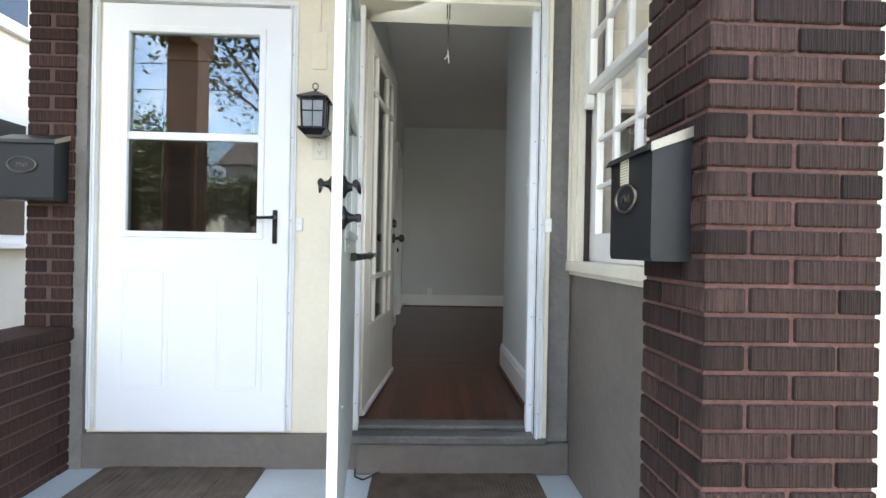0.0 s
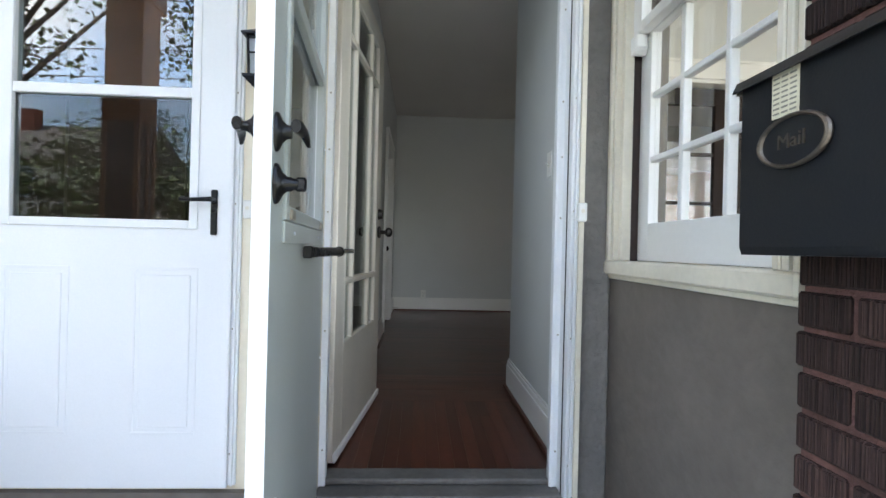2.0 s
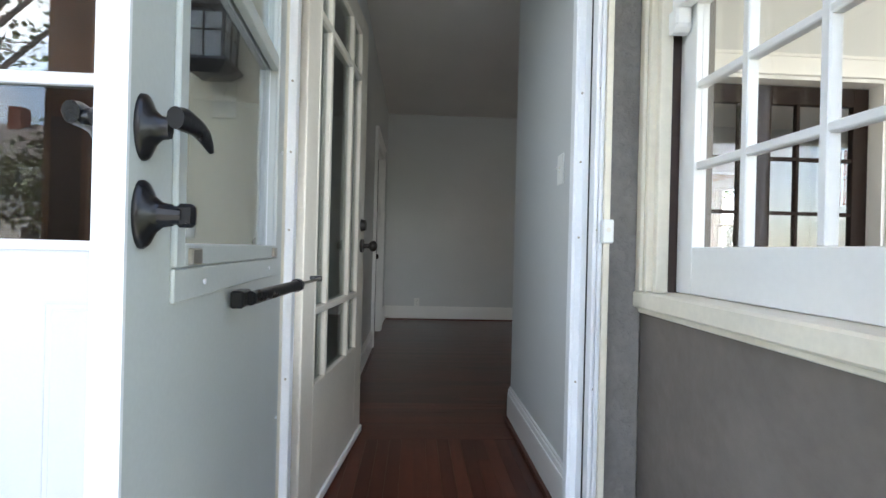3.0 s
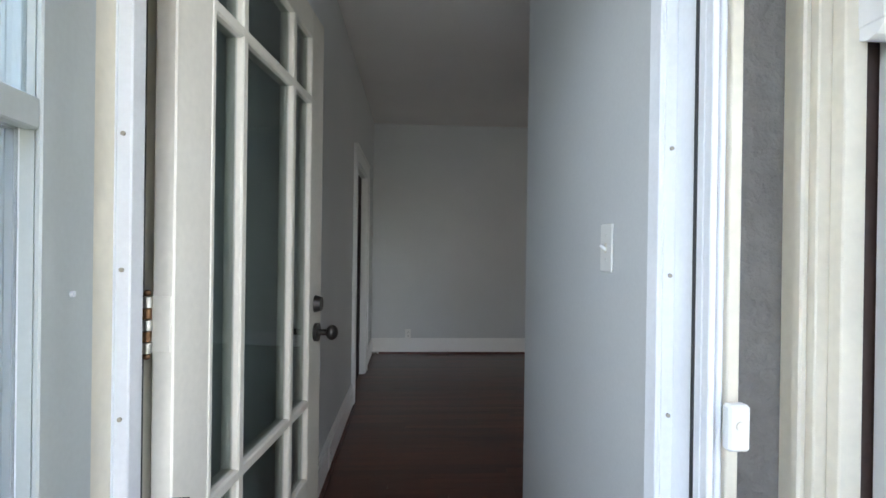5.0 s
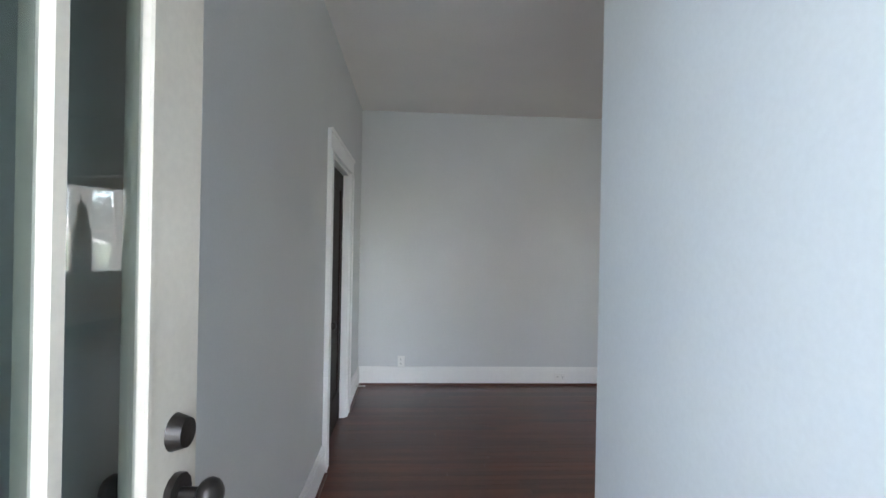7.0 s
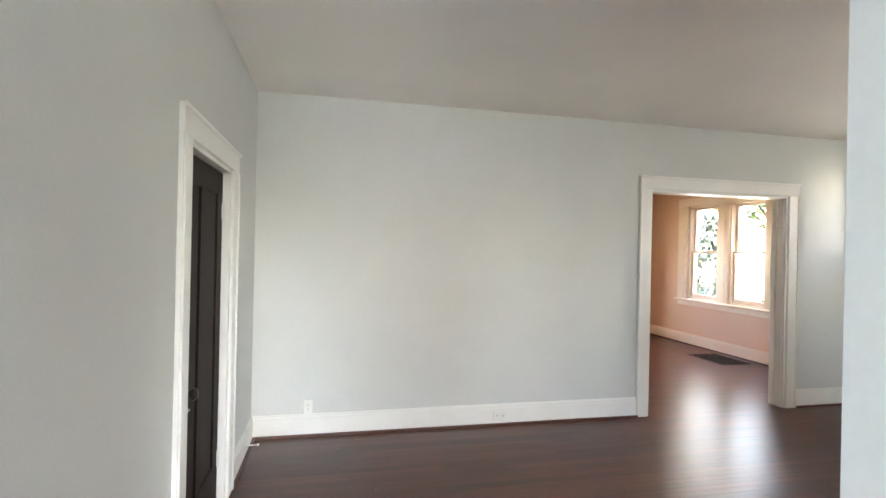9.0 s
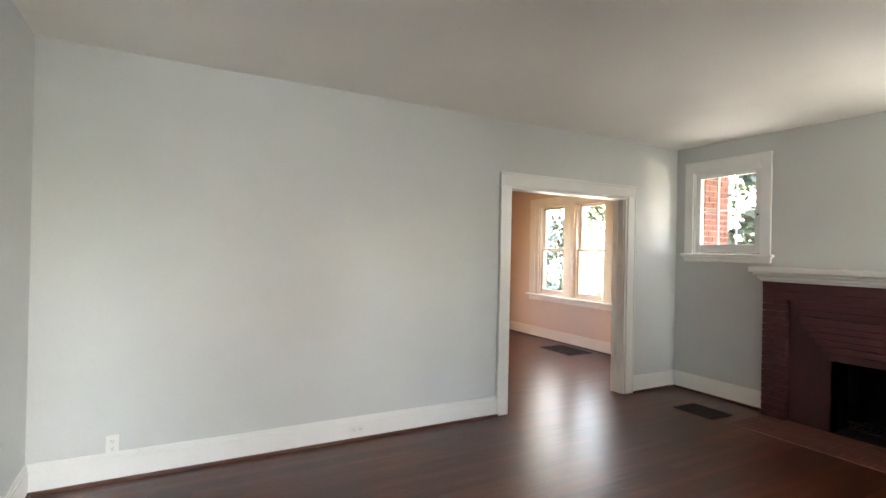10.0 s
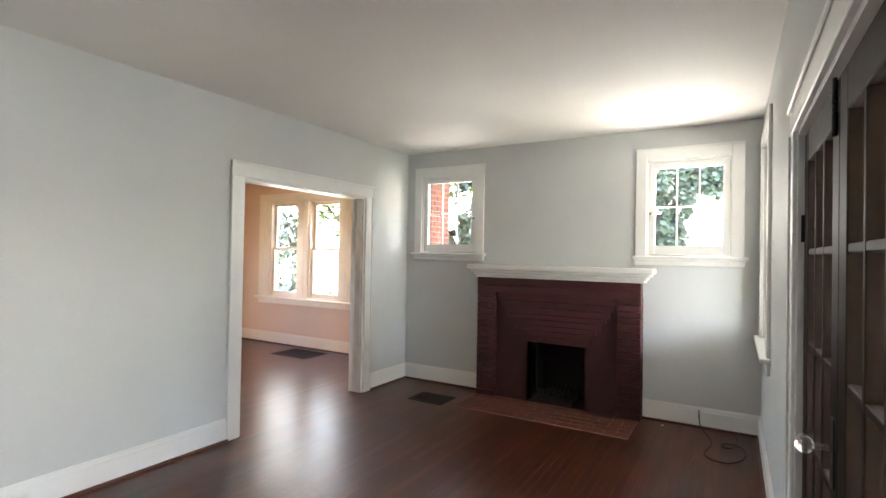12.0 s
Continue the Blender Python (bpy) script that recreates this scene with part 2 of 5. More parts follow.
# Tint darkens the panes for the shade between the open door and wall.
M_DOORGLASS = glass_mat("shade_tinted_door_glass", (0.66, 0.70, 0.69))
M_MILK = mat("seeded_lantern_glass", (0.62, 0.66, 0.70), 0.15, 0.1, 15, 60, 0.3)
M_BULB = mat("frosted_bulb", (0.85, 0.85, 0.82), 0.3, 0.02, 8, 60, 0.0)
M_CRYSTAL = mat("cut_glass_knob", (0.9, 0.92, 0.94), 0.06, 0.02, 8, 60, 0.0)
M_CRYSTAL.node_tree.nodes["Principled BSDF"].inputs["Transmission Weight"].default_value = 0.85
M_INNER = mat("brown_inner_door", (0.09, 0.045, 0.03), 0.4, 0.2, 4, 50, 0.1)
M_LAWN = mat("lawn", (0.10, 0.11, 0.055), 0.9, 0.4, 1.5, 40, 1.0, dist=0.03)
M_ROAD = mat("asphalt", (0.05, 0.05, 0.05), 0.9, 0.2, 2, 80, 0.5)
M_WALK = mat("concrete_walk", (0.36, 0.35, 0.33), 0.85, 0.2, 2, 60, 0.3)
M_LEAF = by_random(mat("ivy_leaf", (0.028, 0.052, 0.028), 0.4, 0.3, 3, 50, 0.1), 0.5, 1.7, True)
M_LEAF2 = by_random(mat("tree_leaf", (0.07, 0.11, 0.03), 0.6, 0.3, 3, 50, 0.1), 0.6, 1.5, True)
M_BARK = mat("grey_brown_bark", (0.10, 0.075, 0.055), 0.9, 0.3, 6, 30, 1.0, dist=0.02)
M_SIDING = mat("cream_white_siding", (0.80, 0.74, 0.66), 0.7, 0.06, 2, 50, 0.1)
M_ROOF = mat("grey_shingle_roof", (0.12, 0.11, 0.105), 0.9, 0.3, 3, 40, 0.6)
M_REDBRICK = by_random(mat("orange_red_brick", (0.25, 0.085, 0.055), 0.85, 0.2, 6, 60, 0.5), 0.75, 1.25)
M_PINKMORTAR = mat("light_mortar", (0.36, 0.29, 0.25), 0.9, 0.15, 6, 60, 0.4)
M_DARKPANE = mat("dark_window_pane", (0.03, 0.035, 0.04), 0.08, 0.1, 2, 20, 0.0)


# ---- building helpers ----
def box(bm, x0, y0, z0, x1, y1, z1, bevel=0.0):
    x0, x1, y0, y1, z0, z1 = min(x0, x1), max(x0, x1), min(y0, y1), max(y0, y1), min(z0, z1), max(z0, z1)
    c = Matrix.LocRotScale(((x0 + x1) / 2, (y0 + y1) / 2, (z0 + z1) / 2), None, (x1 - x0, y1 - y0, z1 - z0))
    r = bmesh.ops.create_cube(bm, size=1, matrix=c)
    if bevel:
        edges = list({e for v in r["verts"] for e in v.link_edges})
        bmesh.ops.bevel(bm, geom=edges, offset=bevel, segments=1, profile=0.5, affect="EDGES")
    return bm


def rod(bm, a, b, r, r2=None, seg=12):
    a, b = Vector(a), Vector(b)
    m = Matrix.Translation((a + b) / 2) @ (b - a).to_track_quat("Z", "Y").to_matrix().to_4x4()
    bmesh.ops.create_cone(bm, cap_ends=True, segments=seg, radius1=r, radius2=r if r2 is None else r2, depth=(b - a).length, matrix=m)
    return bm


def ball(bm, c, r, sx=1, sy=1, sz=1, seg=14):
    bmesh.ops.create_uvsphere(bm, u_segments=seg, v_segments=seg // 2 + 2, radius=r, matrix=Matrix.LocRotScale(c, None, (sx, sy, sz)))
    return bm


def torus(bm, c, big, small, axis="y", seg=20, ring=8, sx=1.0, sz=1.0):
    vs = []
    for i in range(seg):
        a = math.tau * i / seg
        row = []
        for j in range(ring):
            b = math.tau * j / ring
            u, v, w = (big + small * math.cos(b)) * math.cos(a) * sx, (big + small * math.cos(b)) * math.sin(a) * sz, small * math.sin(b)
            p = {"y": (u, w, v), "x": (w, u, v), "z": (u, v, w)}[axis]
            row.append(bm.verts.new(Vector(c) + Vector(p)))
        vs.append(row)
    for i in range(seg):
        for j in range(ring):
            bm.faces.new((vs[i][j], vs[(i + 1) % seg][j], vs[(i + 1) % seg][(j + 1) % ring], vs[i][(j + 1) % ring]))
    bmesh.ops.recalc_face_normals(bm, faces=bm.faces)
    return bm


def nb():
    return bmesh.new()


def mesh_of(name, bm, material, smooth=False):
    me = bpy.data.meshes.new(name)
    bm.to_mesh(me)
    bm.free()
    for m in material if isinstance(material, (list, tuple)) else (material,):
        me.materials.append(m)
    if smooth:
        for p in me.polygons:
            p.use_smooth = True
        me.set_sharp_from_angle(angle=radians(40))
    return me


def part(name, bm, material, parent=None, label="", smooth=False):
    ob = new(name, mesh_of(name, bm, material, smooth))
    ob.parent = parent
    return tagged(ob, label) if label else ob


def thing(name, label, category, at=(0, 0, 0), turn=0.0, group="", kind=""):
    e = new(name)
    e.empty_display_size = 0.1
    e.matrix_basis = pose(*at, 0, 0, turn)
    return tagged(e, label, category, group, kind)


def structure(name, bm, material, label, category, smooth=False):
    return tagged(part(name, bm, material, None, "", smooth), label, category, "", "structure")


def wall(name, axis, p0, p1, a0, a1, z0, z1, holes, mats, label):
    """A wall across axis from p0 to p1, along the other axis from a0 to a1, with holes (a0, a1, z0, z1); mats: the faces towards minus and plus."""
    bm = nb()
    cuts = sorted({a0, a1, *[h[0] for h in holes], *[h[1] for h in holes]})
    for u0, u1 in zip(cuts, cuts[1:]):
        zs = [(z0, z1)]
        for h in holes:
            if h[0] <= u0 + 1e-6 and h[1] >= u1 - 1e-6:
                zs = [s for lo, hi in zs for s in ((lo, min(hi, h[2])), (max(lo, h[3]), hi)) if s[1] - s[0] > 1e-4]
        for lo, hi in zs:
            if axis == "x":
                box(bm, p0, u0, lo, p1, u1, hi)
            else:
                box(bm, u0, p0, lo, u1, p1, hi)
    bmesh.ops.remove_doubles(bm, verts=bm.verts, dist=1e-5)
    bm.normal_update()
    k = 0 if axis == "x" else 1
    for f in bm.faces:
        f.material_index = 1 if f.normal[k] > 0.5 else 0
    return structure(name, bm, list(mats), label, "wall")


# ---- large structure ----
H = 2.69
XL, XS, XF, YF, YS, XD = -0.315, 0.62, 5.47, 5.03, 1.40, 6.10
wall("wall_front", "y", 0.0, 0.19, -1.66, 0.775, -0.6, 2.95, [(-0.345, 0.70, -0.04, 2.07), (-1.5, -0.66, 0.0, 2.05)], (M_CREAM, M_WALL),
     "cream stucco front wall of the porch")
wall("wall_hall_west", "x", XL - 0.15, XL, 0.19, YF, 0, H, [(3.20, 4.09, 0, 1.93)], (M_WALL, M_WALL), "pale grey painted hall wall with a door opening")
wall("wall_hall_east", "x", XS, 0.775, 0.001, 1.25, -0.04, H, [], (M_WALL, M_CREAM), "pale grey painted hall wall beside the entrance")
wall("wall_north", "y", YF, YF + 0.16, XL - 0.15, XF + 0.15, 0, H, [(3.125, 4.66, 0, 2.09)], (M_WALL, M_PEACH),
     "pale grey living room wall with a wide cased opening")
wall("wall_east", "x", XF, XF + 0.16, 1.25, YF, 0, H, [(4.05, 4.83, 1.5, 2.44), (1.60, 2.35, 1.5, 2.44), (2.86, 3.43, 0.0, 0.61)], (M_WALL, M_CREAM),
     "pale grey fireplace wall with two small windows")
wall("wall_south_return", "y", 1.13, 1.25, 0.775, 1.2, 0, H, [], (M_WALL, M_WALL), "pale grey living room wall beside the double doors")
wall("wall_south", "y", 1.25, YS, 1.2, XF, 0, H, [(1.34, 2.79, 0, 1.98), (4.42, 5.28, 0.86, 2.40)], (M_WALL, M_WALL),
     "pale grey living room wall with glazed double doors and a window")
wall("wall_dining_east", "x", XD, XD + 0.16, YF + 0.16, 9.3, 0, H, [(7.55, 8.2, 0.76, 2.30), (6.67, 7.32, 0.76, 2.30), (5.79, 6.44, 0.76, 2.30)],
     (M_PEACH, M_CREAM), "peach painted dining room wall with three sash windows")
# The end wall's opening is out of view, cut to let in more daylight.
wall("wall_dining_north", "y", 9.3, 9.46, 0.6, XD + 0.16, 0, H, [(3.5, 4.4, 0.9, 2.1)], (M_PEACH, M_CREAM), "peach painted dining room end wall with an unseen opening added for light")
wall("wall_dining_west", "x", 0.45, 0.6, YF + 0.16, 9.46, 0, H, [], (M_PEACH, M_PEACH), "peach painted dining room wall")
wall("wall_dining_corner", "y", YF, YF + 0.16, XF + 0.15, XD + 0.16, 0, H, [], (M_CREAM, M_PEACH), "peach painted return wall of the dining room")
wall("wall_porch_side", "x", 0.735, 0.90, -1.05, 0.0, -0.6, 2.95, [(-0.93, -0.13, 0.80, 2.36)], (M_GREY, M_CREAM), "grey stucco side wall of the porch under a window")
wall("wall_sunroom_front", "y", -1.17, -1.05, 0.775, 5.6, -0.6, 2.95, [(1.3, 5.2, 0.8, 2.2)], (M_CREAM, M_WALL), "cream sunroom front wall with a wide window")
wall("wall_sunroom_east", "x", 5.47, 5.63, -1.05, 1.25, 0, 2.95, [], (M_WALL, M_CREAM), "cream sunroom end wall")
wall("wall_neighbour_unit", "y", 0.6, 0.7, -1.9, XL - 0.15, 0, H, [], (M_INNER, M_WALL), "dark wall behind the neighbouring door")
structure("ceiling", box(nb(), -2.0, 0.0, H, XD + 0.2, 9.5, H + 0.12), M_CEIL, "off-white painted plaster ceiling", "ceiling")
structure("ceiling_sunroom", box(nb(), 0.775, -1.17, 2.55, 5.63, 1.25, 2.62), M_CEIL, "off-white sunroom ceiling", "ceiling")
structure("ground", box(nb(), -400, -400, -0.75, 400, 400, -0.6), M_LAWN, "green lawn around the house", "ground")
structure("porch_floor", box(nb(), -2.2, -1.42, -0.55, 0.775, 0.0, -0.2), M_PORCH, "pale blue-grey painted porch floor", "porch floor")
bm = box(nb(), -1.3, -1.72, -0.6, 0.6, -1.42, -0.39, 0.01)
structure("porch_step", bm, M_STEP, "grey concrete porch step", "step")
structure("front_walk", box(nb(), -0.9, -9.0, -0.6, 0.5, -1.72, -0.575), M_WALK, "pale concrete front walk", "path")
structure("road", box(nb(), -300, -17.0, -0.6, 300, -9.6, -0.585), M_ROAD, "dark asphalt street", "road")
structure("porch_ceiling", box(nb(), -2.0, -1.32, 2.62, 0.755, 0.0, 2.70), M_WOOD_PORCH, "orange-brown timber porch ceiling", "ceiling")
structure("porch_beam", box(nb(), -1.87, -1.5, 2.32, -1.64, -0.04, 2.62, 0.01), M_WOOD_PORCH, "orange-brown timber porch beam", "beam")
# Unseen block and roof slab, added to keep sun off the east garden.
structure("wall_shade_block", box(nb(), 2.6, 1.4, 3.1, 6.5, 9.6, 7.2), M_CREAM, "unseen cream block added above the house to shade its east side", "wall")
structure("roof_shade_slab", box(nb(), 2.1, 0.9, 7.2, 7.1, 10.1, 7.4), M_ROOF, "unseen grey roof slab added to widen the shade to the east", "roof")
structure("porch_roof", box(nb(), -2.1, -1.4, 2.95, 6.6, 9.8, 3.1), M_ROOF, "grey shingled roof", "roof")
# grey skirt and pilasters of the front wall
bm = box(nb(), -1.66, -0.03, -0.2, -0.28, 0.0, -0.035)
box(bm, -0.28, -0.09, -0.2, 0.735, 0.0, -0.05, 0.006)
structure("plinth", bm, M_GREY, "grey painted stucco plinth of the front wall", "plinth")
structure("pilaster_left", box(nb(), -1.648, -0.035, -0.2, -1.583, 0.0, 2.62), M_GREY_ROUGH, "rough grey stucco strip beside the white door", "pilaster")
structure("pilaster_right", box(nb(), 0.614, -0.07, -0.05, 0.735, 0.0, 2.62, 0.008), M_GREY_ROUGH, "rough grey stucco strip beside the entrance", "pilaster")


# ---- floor boards ----
def boards(x0, x1, y0, y1, along, width, z=0.0, lo=0.9, hi=2.2):
    """Strip boards over a rectangle: for each one its four corners in plan."""
    a0, a1, b0, b1 = (x0, x1, y0, y1) if along == "x" else (y0, y1, x0, x1)
    out = []
    for i in range(math.ceil((b1 - b0) / width - 1e-6)):
        u0, u1 = b0 + i * width, min(b0 + (i + 1) * width, b1)
        s = a0
        while s < a1 - 1e-4:
            e = min(a1, s + random.uniform(lo, hi) * (0.35 + 0.65 * random.random() if s == a0 else 1))
            if a1 - e < 0.2:
                e = a1
            out.append((s, e, u0, u1) if along == "x" else (u0, u1, s, e))
            s = e
    return out


def board(bm, x0, x1, y0, y1, along, z=0.0):
    top, tilt, g = z + random.uniform(-0.0002, 0.0002), random.uniform(-0.0002, 0.0002), 0.0004
    vs = []
    for x, y in ((x0 + g, y0 + g), (x1 - g, y0 + g), (x1 - g, y1 - g), (x0 + g, y1 - g)):
        far = (y > (y0 + y1) / 2) if along == "x" else (x > (x0 + x1) / 2)
        vs.append(bm.verts.new((x, y, top + (tilt if far else -tilt))))
    lows = [bm.verts.new((v.co.x, v.co.y, z - 0.006)) for v in vs]
    bm.faces.new(vs)
    for j in range(4):
        bm.faces.new((vs[j], lows[j], lows[(j + 1) % 4], vs[(j + 1) % 4]))
    return bm


structure("subfloor", box(nb(), XL - 0.15, 0.05, -0.3, XD + 0.1, 9.4, -0.0065), M_SHOE, "dark stained floor base", "floor")
W = 0.057
fl = thing("floor", "dark stained oak strip floor, glossy and worn", "floor", kind="structure")


def lay_floor(rect, along, single, material):
    rest = nb()
    for r in boards(*rect, along, W):
        if single:
            part("floorboard", board(nb(), *r, along), material, fl)
        else:
            board(rest, *r, along)
    if not single:
        tagged(part("floorboards", rest, material, fl), kind="stuff")


lay_floor((XL, XS, 0.08, 0.95), "y", True, M_BOARD_Y)
lay_floor((XL, XS + 0.1, 0.95, 0.95 + W), "x", True, M_BOARD)
YB = 0.95 + W * 30
lay_floor((XL, 3.4, 0.95 + W, YB), "x", True, M_BOARD)
lay_floor((3.4, XF, 0.95 + W, YB), "x", False, M_FLOOR)
lay_floor((XL, XF, YB, YF + 0.02), "x", False, M_FLOOR)
lay_floor((0.6, XD, YF + 0.02, 9.3), "x", False, M_FLOOR)
rest = nb()
for r in boards(0.9, XF, -1.05, 1.24, "x", 0.08):
    board(rest, *r, "x")
structure("floor_sunroom", rest, M_FLOOR, "dark stained sunroom floor", "floor")


# ---- baseboards and casings ----
def baseboard(axis, pos, side, a0, a1, trim=M_TRIM, h=0.18, shoe=True):
    """side: which way the face looks along axis."""
    def slab(bm, d, z0, z1):
        if axis == "x":
            return box(bm, pos, a0, z0, pos + side * d, a1, z1)
        return box(bm, a0, pos, z0, a1, pos + side * d, z1)
    bm = slab(nb(), 0.019, 0.018, h - 0.035)
    slab(bm, 0.014, h - 0.035, h - 0.012)
    slab(bm, 0.008, h - 0.012, h)
    ob = structure("baseboard", bm, trim, "white painted tall baseboard" if trim is M_TRIM else "peach-white painted tall baseboard", "baseboard")
    if shoe:
        bm = slab(nb(), 0.034, 0.0, 0.02)
        part("shoe_moulding", bm, M_SHOE, ob, "dark stained shoe moulding")
    return ob


baseboard("x", XL, 1, 0.19, 3.075)
baseboard("x", XL, 1, 4.215, YF)
baseboard("x", XS, -1, 0.01, 1.25)
baseboard("y", YF, -1, XL, 3.02)
baseboard("y", YF, -1, 4.775, XF)
baseboard("x", XF, -1, 4.0, YF)
baseboard("x", XF, -1, YS, 2.33)
baseboard("y", YS, 1, 2.89, XF)
baseboard("y", 1.25, 1, 0.62, 1.2)
baseboard("x", XD, -1, YF + 0.16, 9.3, M_PEACH_TRIM)
baseboard("y", 9.3, -1, 0.6, XD, M_PEACH_TRIM)


def casing(name, axis, pos, side, a0, a1, z1, w, top, trim, label, depth=None, d=0.022):
    """Flat casing round an opening a0..a1 up to z1, with a bead at its inner edge and a lining through the wall (depth)."""
    def slab(bm, u0, u1, z0, zz, p0, p1, bev=0.003):
        if axis == "x":
            return box(bm, pos + side * p0, u0, z0, pos + side * p1, u1, zz, bev)
        return box(bm, u0, pos + side * p0, z0, u1, pos + side * p1, zz, bev)
    e = thing(name, label, "door casing", kind="structure")
    part("side_casing", slab(slab(nb(), a0 - w, a0, 0, z1, 0, d), a0 - w, a0 - w + 0.018, 0, z1, d, d + 0.008), trim, e)
    part("side_casing", slab(slab(nb(), a1, a1 + w, 0, z1, 0, d), a1 + w - 0.018, a1 + w, 0, z1, d, d + 0.008), trim, e)
    part("head_casing", slab(slab(nb(), a0 - w, a1 + w, z1, z1 + top, 0, d + 0.002), a0 - w - 0.008, a1 + w + 0.008, z1 + top - 0.02, z1 + top, d + 0.002, d + 0.012), trim, e)
    if depth:
        t = 0.02
        part("jamb", slab(nb(), a0, a0 + t, 0, z1 - t, 0.003, -depth, 0), trim, e)
        part("jamb", slab(nb(), a1 - t, a1, 0, z1 - t, 0.003, -depth, 0), trim, e)
        part("head_jamb", slab(nb(), a0, a1, z1 - t, z1, 0.003, -depth, 0), trim, e)
    return e


casing("casing_hall_door", "x", XL, 1, 3.20, 4.09, 1.93, 0.125, 0.12, M_TRIM, "white painted casing of the dark hall door", 0.15)
c = casing("casing_dining_opening", "y", YF, -1, 3.125, 4.66, 2.09, 0.115, 0.12, M_TRIM, "white painted casing of the wide dining room opening", 0.163)
for x in (4.64 - 0.006, 3.145):
    part("pocket_stop", box(box(nb(), x, YF + 0.02, 0, x + 0.006, YF + 0.06, 2.07), x, YF + 0.10, 0, x + 0.006, YF + 0.14, 2.07), M_TRIM, c)
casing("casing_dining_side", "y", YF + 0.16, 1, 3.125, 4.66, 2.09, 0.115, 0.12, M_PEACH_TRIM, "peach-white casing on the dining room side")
casing("casing_double_door", "y", YS, 1, 1.34, 2.79, 1.98, 0.10, 0.11, M_TRIM, "white painted casing of the glazed double doors", 0.15, 0.018)
casing("casing_double_door_sunroom", "y", 1.25, -1, 1.34, 2.79, 1.98, 0.10, 0.12, M_TRIM, "white painted sunroom casing of the double doors")


# ---- hall door ----
def panel_door(name, y0, y1, z1, x, label):
    d = thing(name, label, "door", (x, y0, 0.008), kind="structure")
    w, h, t = y1 - y0, z1 - 0.012, 0.038
    s = 0.115
    bm = box(nb(), -t, 0, 0, 0, s, h, 0.002)
    box(bm, -t, w - s, 0, 0, w, h, 0.002)
    mid = w / 2
    box(bm, -t, mid - 0.045, 0.24, 0, mid + 0.045, h - 0.13, 0.002)
    box(bm, -t, s, 0, 0, w - s, 0.24, 0.002)
    box(bm, -t, s, h - 0.13, 0, w - s, h, 0.002)
    part("frame", bm, M_DARKDOOR, d)
    for u0, u1 in ((s, mid - 0.045), (mid + 0.045, w - s)):
        bm = box(nb(), -t + 0.008, u0, 0.24, -0.012, u1, h - 0.13)
        box(bm, -0.012, u0 + 0.02, 0.26, -0.007, u1 - 0.02, h - 0.15, 0.004)
        part("panel", bm, M_DARKDOOR, d)
    k = part("knob", ball(rod(nb(), (0, 0.065, 0.84), (0.05, 0.065, 0.84), 0.012), (0.06, 0.065, 0.84), 0.027, 0.75), M_BRONZE, d, "dark bronze door knob", True)
    part("escutcheon", box(nb(), 0, 0.045, 0.72, 0.004, 0.085, 0.93, 0.002), M_BRONZE, k)
    lv = rod(nb(), (0, 0.065, 0.765), (0.035, 0.065, 0.765), 0.007)
    part("key_lever", rod(lv, (0.033, 0.06, 0.765), (0.033, 0.105, 0.762), 0.007, 0.005), M_CHROME, d, "small bright metal lever", True)
    for z in (0.25, 1.68):
        part("hinge", rod(box(nb(), 0, w - 0.02, z - 0.045, 0.003, w, z + 0.045), (0.006, w - 0.001, z - 0.05), (0.006, w - 0.001, z + 0.05), 0.006), M_TRIM, d, "painted butt hinge")
    return d


panel_door("door_hall", 3.223, 4.067, 1.91, XL - 0.04, "dark varnished two-panel wooden door, closed")


# ---- small wall fittings ----
def outlet(at, turn, label, mt=M_PLASTIC, flat=False):
    """A duplex socket plate; its face looks along local -y."""
    e = thing("wall_outlet", label, "outlet", at, turn, "wall outlets")
    w, h = (0.115, 0.07) if flat else (0.07, 0.115)
    part("plate", box(nb(), -w / 2, -0.006, -h / 2, w / 2, 0, h / 2, 0.002), mt, e)
    for k in (-1, 1):
        cx, cz = (k * 0.024, 0) if flat else (0, k * 0.022)
        bm = rod(nb(), (cx, -0.008, cz), (cx, -0.004, cz), 0.0165, seg=16)
        sk = part("socket", bm, mt, e)
        bm = box(nb(), cx - 0.008, -0.0088, cz - 0.002, cx - 0.0055, -0.0078, cz + 0.007)
        box(bm, cx + 0.0055, -0.0088, cz - 0.002, cx + 0.008, -0.0078, cz + 0.007)
        rod(bm, (cx, -0.0088, cz - 0.009), (cx, -0.0078, cz - 0.009), 0.0028, seg=8)
        part("slots", bm, M_SLOT, sk, "dark socket slots")
    return e


outlet((0.11, YF, 0.228), 0, "white duplex outlet on the pale grey wall above the baseboard")
outlet((1.70, YF - 0.019, 0.085), 0, "white duplex outlet set sideways in the baseboard", flat=True)
outlet((-0.496, 0.0, 1.358), 0, "ivory duplex outlet on the porch wall below the lantern", M_IVORY)
outlet((XL + 0.019, 1.95, 0.085), 90, "white duplex outlet set in the hall baseboard", flat=False)

sw = thing("light_switch", "white toggle light switch plate on the pale grey hall wall", "light switch", (XS, 0.383, 1.25), -90)
part("plate", box(nb(), -0.036, -0.006, -0.059, 0.036, 0, 0.059, 0.003), M_PLASTIC, sw)
bm = nb()
rod(bm, (0, -0.006, -0.004), (0, -0.02, 0.006), 0.0048, 0.004, 8)
part("toggle", bm, M_PLASTIC, sw)
for z in (-0.03, 0.03):
    part("screw", rod(nb(), (0, -0.0075, z), (0, -0.005, z), 0.0035, seg=10), M_PLASTIC, sw)
part("slot", box(nb(), -0.0055, -0.0068, -0.012, 0.0055, -0.005, 0.012), M_IVORY, sw)

